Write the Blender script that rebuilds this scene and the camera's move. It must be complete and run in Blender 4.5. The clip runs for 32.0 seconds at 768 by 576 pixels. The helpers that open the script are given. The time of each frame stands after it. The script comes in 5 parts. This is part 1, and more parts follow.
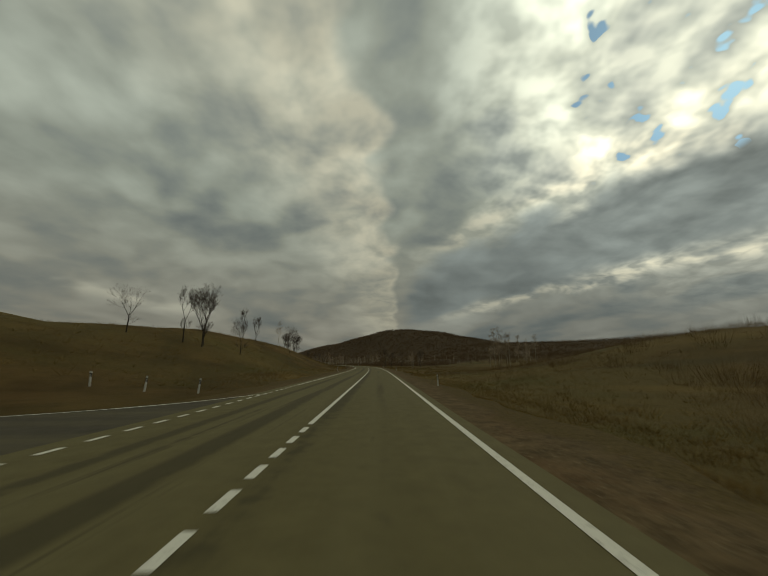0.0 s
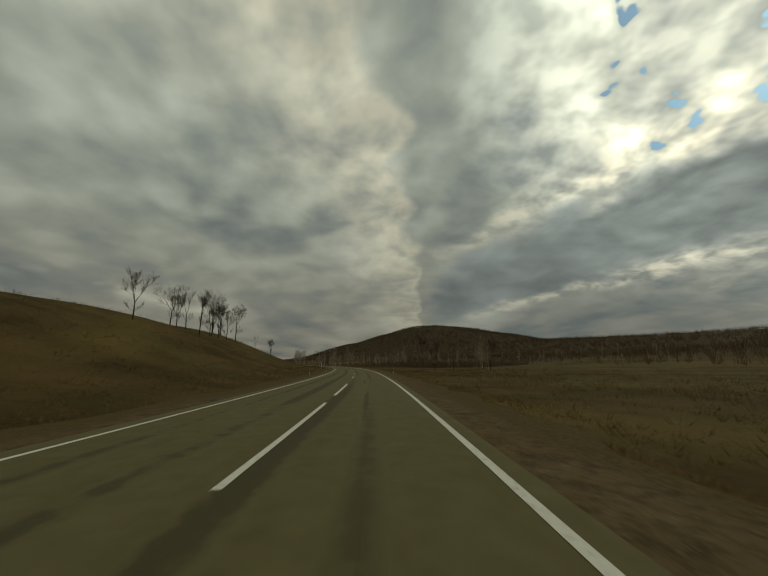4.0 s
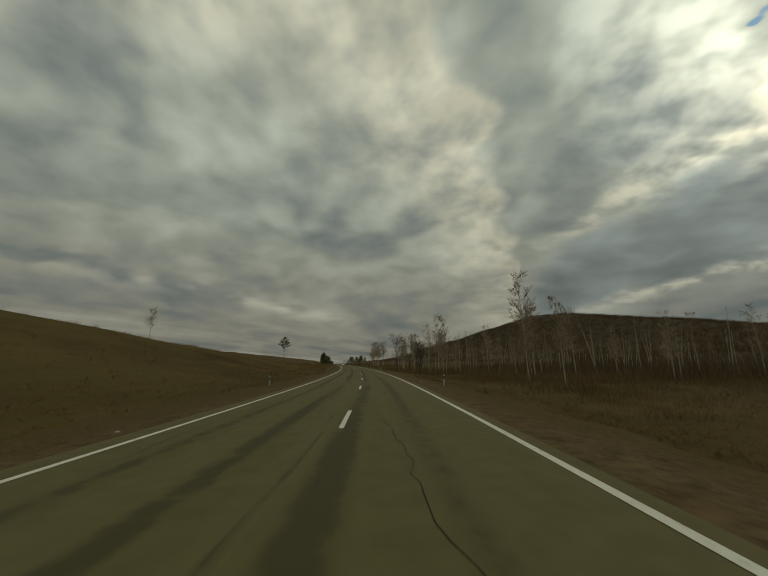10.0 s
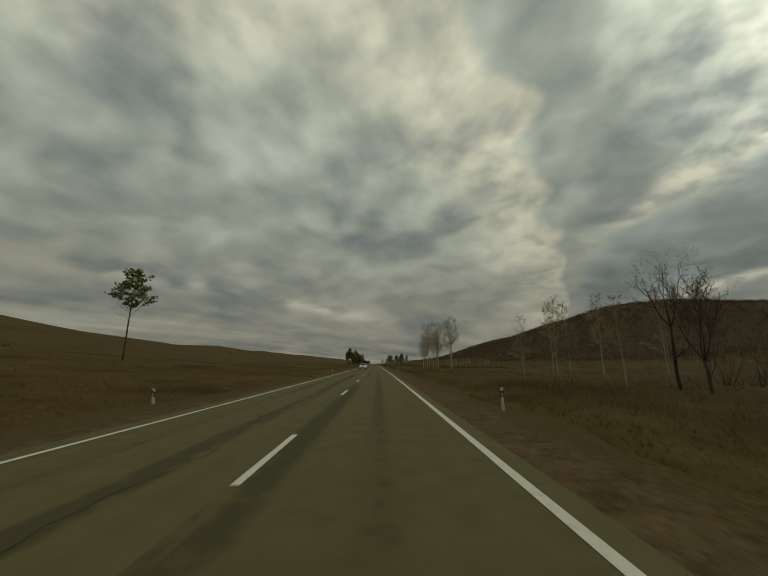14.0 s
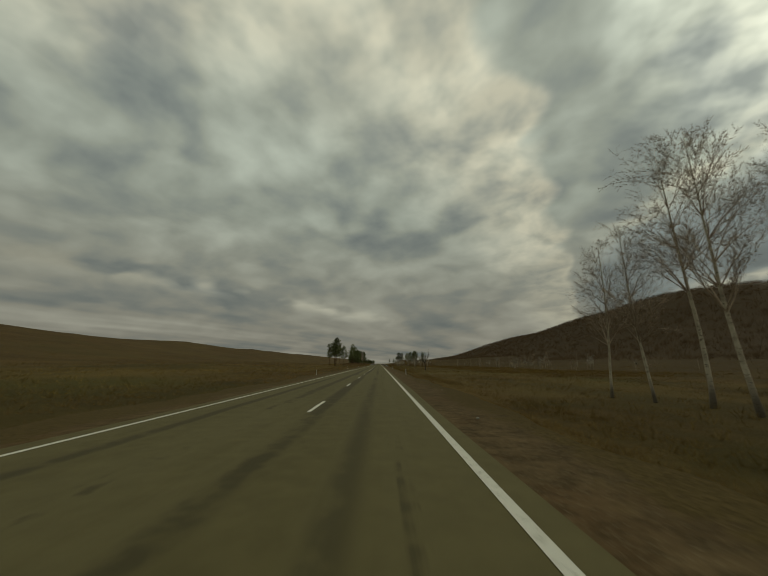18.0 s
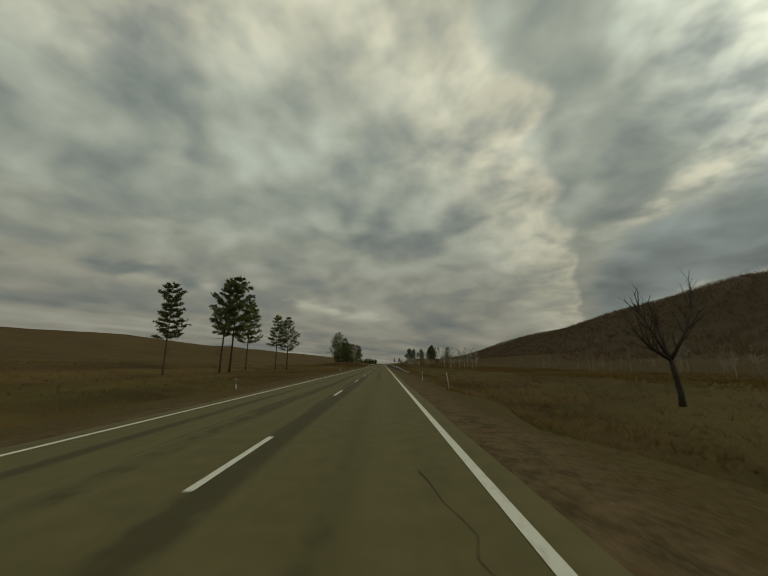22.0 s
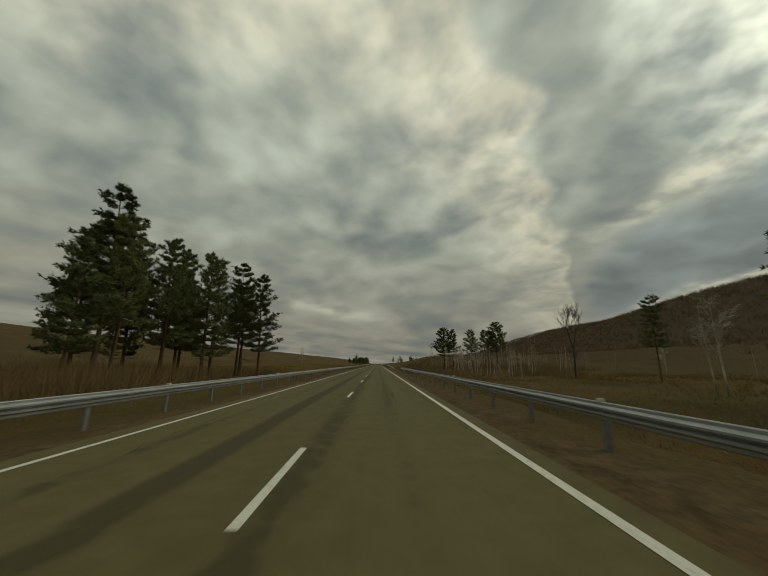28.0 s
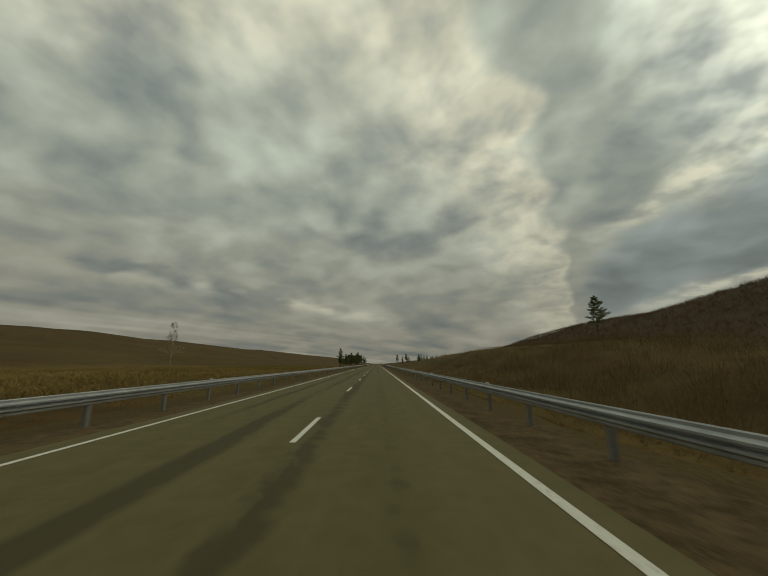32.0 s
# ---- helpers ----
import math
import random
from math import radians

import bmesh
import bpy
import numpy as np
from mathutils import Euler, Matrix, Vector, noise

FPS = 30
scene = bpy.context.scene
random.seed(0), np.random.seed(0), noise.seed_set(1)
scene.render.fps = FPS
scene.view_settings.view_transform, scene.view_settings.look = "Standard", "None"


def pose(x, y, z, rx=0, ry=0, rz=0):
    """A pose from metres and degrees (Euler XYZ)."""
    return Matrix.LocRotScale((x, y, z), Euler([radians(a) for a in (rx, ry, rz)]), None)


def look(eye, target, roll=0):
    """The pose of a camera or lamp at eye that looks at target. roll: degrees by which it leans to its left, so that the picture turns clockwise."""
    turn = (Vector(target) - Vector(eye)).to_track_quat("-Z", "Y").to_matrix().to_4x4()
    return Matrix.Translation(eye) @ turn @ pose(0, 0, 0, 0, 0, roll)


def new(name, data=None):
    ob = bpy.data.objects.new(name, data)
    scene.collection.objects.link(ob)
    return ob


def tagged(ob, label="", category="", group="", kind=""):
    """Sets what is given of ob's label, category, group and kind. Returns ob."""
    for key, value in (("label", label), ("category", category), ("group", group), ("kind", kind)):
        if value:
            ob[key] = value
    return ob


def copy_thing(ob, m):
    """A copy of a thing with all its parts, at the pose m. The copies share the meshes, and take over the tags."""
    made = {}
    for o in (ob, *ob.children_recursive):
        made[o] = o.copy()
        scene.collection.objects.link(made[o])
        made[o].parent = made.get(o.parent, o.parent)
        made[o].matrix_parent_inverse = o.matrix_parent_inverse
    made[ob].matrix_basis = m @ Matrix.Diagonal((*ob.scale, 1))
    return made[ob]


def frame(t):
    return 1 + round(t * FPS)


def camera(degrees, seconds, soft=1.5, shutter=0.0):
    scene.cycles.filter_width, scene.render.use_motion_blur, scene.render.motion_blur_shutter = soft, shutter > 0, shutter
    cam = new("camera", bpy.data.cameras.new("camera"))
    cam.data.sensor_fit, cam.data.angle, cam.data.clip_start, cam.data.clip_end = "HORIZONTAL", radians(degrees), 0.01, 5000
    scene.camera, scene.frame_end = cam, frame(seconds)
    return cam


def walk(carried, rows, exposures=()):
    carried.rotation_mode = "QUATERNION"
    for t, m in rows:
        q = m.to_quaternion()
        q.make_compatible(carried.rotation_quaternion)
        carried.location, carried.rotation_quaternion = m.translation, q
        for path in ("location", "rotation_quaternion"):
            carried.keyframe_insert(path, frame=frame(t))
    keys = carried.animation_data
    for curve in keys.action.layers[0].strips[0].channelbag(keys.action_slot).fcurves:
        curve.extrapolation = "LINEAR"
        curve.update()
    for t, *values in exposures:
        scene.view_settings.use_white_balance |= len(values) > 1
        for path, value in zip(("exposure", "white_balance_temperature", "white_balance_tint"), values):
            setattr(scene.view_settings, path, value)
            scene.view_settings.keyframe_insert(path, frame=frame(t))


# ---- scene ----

# The road: a long left-hand bend that runs out into a straight along +y.
# s is the way along the centre line in metres, u the offset from it (right is positive).
EYE_HEIGHT = 1.45
DRIVEN = [(0, 0), (6, 183), (7, 213.65), (8.2, 250.5), (13, 398.2), (19, 586.6), (20.2, 623.9), (23, 714.0),
          (28, 874.7), (30.2, 945.75), (31.4, 983.9), (32, 1003.3)]
BEARING = [(0, 27.6), (1, 27.7), (2, 27.0), (3, 25.7), (4.5, 22.6), (6, 18.9), (7, 16.1), (8, 13.3), (9, 10.6), (10, 7.5),
           (11, 4.9), (12, 3.0), (13, 1.7), (14, 1.0), (15, 0.6), (17, 0.2), (19, 0.0), (32, 0.0)]
SWING = [(0, 0.9), (17, 0.6), (19, 0.55), (21, 0.2), (23, 0.0), (25, 0.0), (27.5, 1.0), (30, 1.3), (32, 1.1)]
OFFSET = [(0, 1.62), (1, 1.85), (2, 2.09), (3, 2.09), (4.5, 1.8), (6, 1.58), (7.5, 1.2), (9, 0.9), (10, 0.85), (11, 0.7), (12, 0.97),
          (13, 1.25), (14, 1.86), (17, 2.08), (19, 2.3), (21, 2.25), (22, 2.27), (23, 2.27), (24, 2.2), (25, 1.95), (28, 1.27), (29, 1.16),
          (30, 1.33), (31, 1.52), (32, 1.6)]


def eased(table, t):
    """A table of (t, value) read at t, rounded off at its corners."""
    xs, ys = zip(*table)
    return float(np.mean(np.interp(np.asarray(t) + np.linspace(-0.7, 0.7, 15), xs, ys)))


S0, S1 = -300, 1400
_way = np.arange(S0, S1 + 1.0)
_time = np.interp(_way, [b for a, b in DRIVEN], [a for a, b in DRIVEN])
_turn = np.radians([eased(BEARING, t) for t in _time])
_cx = np.concatenate([[0], np.cumsum(np.sin(_turn[:-1]))])
_cy = np.concatenate([[0], np.cumsum(np.cos(_turn[:-1]))])
_cx -= _cx[-1]
_cy -= np.interp(0, _way, _cy)


def bearing(s):
    return float(np.interp(s, _way, _turn))


def spot(s, u=0.0):
    """The place in the plan at s along the road and u to the right of its centre line."""
    b = bearing(s)
    if s < S0:
        x, y = _cx[0] + (s - S0) * math.sin(b), _cy[0] + (s - S0) * math.cos(b)
    elif s > S1:
        x, y = _cx[-1], _cy[-1] + s - S1
    else:
        x, y = float(np.interp(s, _way, _cx)), float(np.interp(s, _way, _cy))
    return x + u * math.cos(b), y - u * math.sin(b)


def driven(t):
    return eased(DRIVEN, t) if 0.7 < t < 31.3 else float(np.interp(t, [a for a, b in DRIVEN], [b for a, b in DRIVEN]))


cam = camera(97.3, 32.0, soft=1.05, shutter=0.1)
rows = []
for i in range(65):
    t = i / 2
    s = driven(t)
    x, y = spot(s, eased(OFFSET, t))
    rows.append((t, pose(x, y, EYE_HEIGHT, 90 + 12.58, 0, -eased(BEARING, t) - eased(SWING, t))))
walk(cam, rows, [(0, -0.15), (7, -0.16), (13, -0.08), (20, -0.02), (26, 0.07), (32, 0.12)])

# ---- node helpers ----


class Graph:
    """Short ways to add nodes to a node tree."""

    def __init__(self, tree):
        self.tree = tree
        tree.nodes.clear()

    def add(self, kind, **inputs):
        n = self.tree.nodes.new(kind)
        for name, value in inputs.items():
            self.put(n.inputs[name.replace("_", " ")], value)
        return n

    def put(self, socket, value):
        if isinstance(value, bpy.types.NodeSocket):
            self.tree.links.new(value, socket)
        else:
            socket.default_value = value

    def calc(self, op, a, b=0.0, c=0.0, clamp=False):
        n = self.tree.nodes.new("ShaderNodeMath")
        n.operation, n.use_clamp = op, clamp
        for i, v in enumerate((a, b, c)):
            self.put(n.inputs[i], v)
        return n.outputs[0]

    def noise(self, vector, scale, detail=4.0, rough=0.55, twist=0.0):
        n = self.add("ShaderNodeTexNoise", Scale=scale, Detail=detail, Roughness=rough, Distortion=twist)
        self.put(n.inputs["Vector"], vector)
        return n.outputs["Fac"]

    def span(self, value, low, high, to_low=0.0, to_high=1.0, smooth=False):
        n = self.tree.nodes.new("ShaderNodeMapRange")
        n.interpolation_type = "SMOOTHSTEP" if smooth else "LINEAR"
        for i, v in enumerate((value, low, high, to_low, to_high)):
            self.put(n.inputs[i], v)
        return n.outputs[0]

    def blend(self, fac, a, b, how="MIX"):
        n = self.tree.nodes.new("ShaderNodeMix")
        n.data_type, n.blend_type = "RGBA", how
        self.put(n.inputs[0], fac)
        for i, v in ((6, a), (7, b)):
            self.put(n.inputs[i], (*v, 1.0) if isinstance(v, tuple) and len(v) == 3 else v)
        return n.outputs[2]

    def vector(self, x, y, z=0.0):
        n = self.tree.nodes.new("ShaderNodeCombineXYZ")
        for i, v in enumerate((x, y, z)):
            self.put(n.inputs[i], v)
        return n.outputs[0]

    def parts(self, v):
        n = self.tree.nodes.new("ShaderNodeSeparateXYZ")
        self.put(n.inputs[0], v)
        return n.outputs[0], n.outputs[1], n.outputs[2]

    def bell(self, x, centre, width):
        d = self.calc("DIVIDE", self.calc("SUBTRACT", x, centre), width)
        return self.calc("EXPONENT", self.calc("MULTIPLY", self.calc("MULTIPLY", d, d), -1.0))


# ---- world: a low sun behind long banks of broken cloud ----
SUN_BEARING, SUN_HEIGHT = radians(80), radians(36)
CLOUD_BEARING = radians(29.5)

world = bpy.data.worlds.new("overcast_sky")
scene.world = world
world.use_nodes = True
g = Graph(world.node_tree)
dx, dy, dz = g.parts(g.add("ShaderNodeTexCoord").outputs["Generated"])
up = g.calc("ADD", g.calc("MAXIMUM", dz, 0.0), 0.06)
px, py = g.calc("DIVIDE", dx, up), g.calc("DIVIDE", dy, up)
cs, sn = math.cos(CLOUD_BEARING), math.sin(CLOUD_BEARING)
across = g.calc("SUBTRACT", g.calc("MULTIPLY", px, cs), g.calc("MULTIPLY", py, sn))
along = g.calc("ADD", g.calc("MULTIPLY", px, sn), g.calc("MULTIPLY", py, cs))
flat = g.vector(across, along)
drift, sway = g.noise(flat, 0.9, 2.0), g.noise(g.vector(across, along, 4.1), 1.3, 2.0, 0.5)
bent = g.calc("ADD", across, g.calc("MULTIPLY", g.calc("SUBTRACT", drift, 0.5), 0.3))
deep = g.calc("ADD", g.calc("MAXIMUM", dz, 0.0), 0.30)
mx_, my_ = g.calc("DIVIDE", dx, deep), g.calc("DIVIDE", dy, deep)
rolled = g.calc("SUBTRACT", g.calc("MULTIPLY", mx_, cs), g.calc("MULTIPLY", my_, sn))
strung = g.calc("ADD", g.calc("MULTIPLY", mx_, sn), g.calc("MULTIPLY", my_, cs))
rolled = g.calc("ADD", rolled, g.calc("MULTIPLY", g.calc("SUBTRACT", sway, 0.5), 0.16))
strung = g.calc("ADD", strung, g.calc("MULTIPLY", g.calc("SUBTRACT", drift, 0.5), 0.16))


def layer(wide, long, seed, detail, rough):
    """One size of cloud: so many to the unit across the rolls and along them."""
    return g.noise(g.vector(g.calc("MULTIPLY", rolled, wide), g.calc("MULTIPLY", strung, long), seed), 1.0, detail, rough)


# long rolls that run away to the horizon, lumps on them, and curls on the lumps
far_banks = g.noise(g.vector(g.calc("MULTIPLY", bent, 0.85), g.calc("MULTIPLY", along, 0.22), 1.7), 1.0, 2.0, 0.5)
banks = layer(2.3, 1.9, 3.3, 1.0, 0.4)
puffs = layer(5.2, 5.0, 7.7, 1.6, 0.42)
curls = layer(13.0, 13.0, 5.2, 2.2, 0.5)
body = g.calc("ADD", g.span(dz, 0.0, 0.5, 0.19, 0.315), g.span(dz, 0.42, 0.75, 0.0, 0.03))
weave = g.calc("MULTIPLY", g.span(far_banks, 0.3, 0.72, -0.4, 0.6), g.span(dz, 0.10, 0.32, 0.62, 0.10))
weave = g.calc("ADD", weave, g.calc("MULTIPLY", g.span(banks, 0.28, 0.72, -0.5, 0.5, True), g.span(dz, 0.06, 0.3, 0.10, 0.27)))
weave = g.calc("ADD", weave, g.calc("MULTIPLY", g.span(puffs, 0.32, 0.74, -0.36, 0.72, True), g.span(dz, 0.10, 0.4, 0.16, 0.50)))
weave = g.calc("ADD", weave, g.calc("MULTIPLY", g.span(curls, 0.30, 0.70, -0.5, 0.5), g.span(dz, 0.10, 0.5, 0.06, 0.20)))
light = g.calc("MULTIPLY", body, g.calc("ADD", 1.0, weave))
# the bright seam: soft towards one side, sharp-edged on the other
edge = g.calc("ADD", g.calc("SUBTRACT", bent, 0.12), g.calc("DIVIDE", 0.24, g.calc("MAXIMUM", along, 0.3)))
edge = g.calc("ADD", edge, g.calc("MULTIPLY", g.calc("SUBTRACT", puffs, 0.5), 0.42))
seam = g.calc("MULTIPLY", g.span(edge, -0.80, -0.06, 0.0, 1.0, True), g.span(edge, -0.02, 0.07, 1.0, 0.0, True))
seam = g.calc("MULTIPLY", seam, g.span(curls, 0.3, 0.65, 0.5, 1.0))
light = g.calc("ADD", light, g.calc("MULTIPLY", seam, g.span(dz, 0.05, 0.5, 0.11, 0.19)))
# the slanting dark bank under the hidden sun, with a thin bright slit below it
slant = g.calc("ADD", g.calc("ADD", across, g.calc("MULTIPLY", along, 0.56)), g.calc("MULTIPLY", g.calc("SUBTRACT", puffs, 0.5), 0.9))
ahead = g.span(along, 0.4, 1.2)
bank = g.calc("MULTIPLY", g.calc("MULTIPLY", g.span(slant, 1.80, 2.15, 0.0, 1.0, True), g.span(slant, 3.3, 3.75, 1.0, 0.35, True)), g.span(across, 0.1, 0.5, 0.0, 1.0, True))
bank = g.calc("MULTIPLY", bank, ahead)
light = g.calc("MULTIPLY", light, g.calc("SUBTRACT", 1.0, g.calc("MULTIPLY", bank, 0.17)))
# the ragged bright rim along the top of that bank
rim = g.calc("MULTIPLY", g.calc("MULTIPLY", g.bell(slant, 1.72, 0.17), g.span(curls, 0.36, 0.64, 0.25, 1.0)), g.calc("MULTIPLY", g.span(across, 0.15, 0.5), ahead))
light = g.calc("ADD", light, g.calc("MULTIPLY", rim, 0.17))
slit = g.calc("MULTIPLY", g.calc("MULTIPLY", g.calc("MULTIPLY", g.bell(slant, 3.75, 0.24), g.span(curls, 0.36, 0.62, 0.15, 1.0)), g.span(across, 0.7, 1.4)), ahead)
far_slit = g.calc("MULTIPLY", g.calc("MULTIPLY", g.bell(g.calc("ADD", bent, g.calc("MULTIPLY", along, -0.2)), -3.6, 0.30), g.span(puffs, 0.4, 0.6)), g.span(along, 3.9, 5.4, 0.55, 0.0))
low_seams = g.calc("ADD", slit, far_slit)
light = g.calc("ADD", light, g.calc("MULTIPLY", low_seams, g.span(along, 0.8, 2.0, 0.0, 0.20)))
aim = g.add("ShaderNodeVectorMath")
aim.operation = "DOT_PRODUCT"
g.put(aim.inputs[0], g.vector(dx, dy, dz))
aim.inputs[1].default_value = (math.sin(SUN_BEARING) * math.cos(SUN_HEIGHT), math.cos(SUN_BEARING) * math.cos(SUN_HEIGHT), math.sin(SUN_HEIGHT))
glow = g.calc("MULTIPLY", g.span(aim.outputs["Value"], 0.82, 1.0, smooth=True), g.calc("SUBTRACT", 1.0, g.calc("MULTIPLY", bank, 0.85)))
glow = g.calc("MULTIPLY", glow, g.span(curls, 0.34, 0.62, 0.55, 1.15))
light = g.calc("MULTIPLY", light, g.calc("ADD", 1.0, g.calc("MULTIPLY", glow, 1.9)))
warmth = g.calc("ADD", g.calc("MULTIPLY", seam, 0.9), g.calc("ADD", g.calc("MULTIPLY", g.calc("ADD", low_seams, rim), 0.8), g.calc("MULTIPLY", glow, 0.5)), 0.0, True)
cool = g.calc("ADD", g.calc("MULTIPLY", bank, 0.95), g.span(g.calc("ADD", weave, 0.0), 0.0, -0.35), 0.0, True)
tone = g.blend(g.span(dz, 0.05, 0.40), (1.02, 1.0, 0.800), (0.910, 1.0, 0.825))
tone = g.blend(cool, tone, (0.875, 1.0, 0.925))
tone = g.blend(warmth, tone, (1.04, 1.0, 0.745))
cloud = g.blend(1.0, tone, g.vector(light, light, light), "MULTIPLY")
hole = g.calc("ADD", g.span(aim.outputs["Value"], 0.895, 0.975), g.span(curls, 0.50, 0.32))
cover = g.calc("MAXIMUM", g.span(hole, 1.64, 1.90, 1.0, 0.1, True), g.calc("MULTIPLY", bank, 1.6, 0.0, True))
sky = g.tree.nodes.new("ShaderNodeTexSky")
sky.sky_type, sky.sun_disc, sky.sun_elevation, sky.sun_rotation = "NISHITA", False, SUN_HEIGHT, SUN_BEARING
blue = g.blend(1.0, sky.outputs[0], (0.42, 0.78, 1.0), "MULTIPLY")
open_sky = g.add("ShaderNodeBackground", Color=blue, Strength=0.06)
veil = g.add("ShaderNodeBackground", Color=cloud, Strength=1.0)
both = g.tree.nodes.new("ShaderNodeMixShader")
g.put(both.inputs[0], cover), g.put(both.inputs[1], open_sky.outputs[0]), g.put(both.inputs[2], veil.outputs[0])
g.put(g.tree.nodes.new("ShaderNodeOutputWorld").inputs[0], both.outputs[0])

sun = new("sun", bpy.data.lights.new("sun", "SUN"))
sun.data.energy, sun.data.angle, sun.data.color = 0.5, radians(30), (1.0, 0.94, 0.70)
away = Vector((math.sin(SUN_BEARING) * math.cos(SUN_HEIGHT), math.cos(SUN_BEARING) * math.cos(SUN_HEIGHT), math.sin(SUN_HEIGHT)))
sun.matrix_world = look(away * 200, (0, 0, 0))

# ---- materials ----


def surface(name, rough=0.85, metal=0.0, gloss=0.06):
    m = bpy.data.materials.new(name)
    m.use_nodes = True
    gr = Graph(m.node_tree)
    b = gr.add("ShaderNodeBsdfPrincipled", Roughness=rough, Metallic=metal)
    b.inputs["Specular IOR Level"].default_value = gloss
    gr.put(gr.tree.nodes.new("ShaderNodeOutputMaterial").inputs[0], b.outputs[0])
    return m, gr, b


def bumpy(gr, b, height, strength, distance):
    n = gr.add("ShaderNodeBump", Strength=strength, Distance=distance)
    gr.put(n.inputs["Height"], height)
    gr.put(b.inputs["Normal"], n.outputs[0])


def mottled(name, dark, light, scale=3.0, fine=40.0, rough=0.85, bump=0.3, metal=0.0, depth=0.02):
    """A surface that wanders between two colours at two scales, with a fine relief."""
    m, gr, b = surface(name, rough, metal, 0.3 if rough < 0.8 else 0.06)
    at = gr.add("ShaderNodeTexCoord").outputs["Object"]
    wide, small = gr.noise(at, scale, 5.0, 0.6), gr.noise(at, fine, 3.0, 0.6)
    mix = gr.calc("ADD", gr.calc("MULTIPLY", wide, 0.6), gr.calc("MULTIPLY", small, 0.4))
    gr.put(b.inputs["Base Color"], gr.blend(gr.span(mix, 0.32, 0.68), dark, light))
    bumpy(gr, b, small, bump, depth)
    return m


def varied(name, dark, light, fine=12.0, rough=0.85, jump=0.35):
    """Like mottled, but each object, too, has a shade of its own."""
    m, gr, b = surface(name, rough)
    at = gr.add("ShaderNodeTexCoord").outputs["Object"]
    pick = gr.add("ShaderNodeObjectInfo").outputs["Random"]
    mix = gr.calc("ADD", gr.noise(at, fine, 4.0, 0.6), gr.calc("MULTIPLY", gr.calc("SUBTRACT", pick, 0.5), jump))
    gr.put(b.inputs["Base Color"], gr.blend(gr.span(mix, 0.3, 0.7), dark, light))
    return m


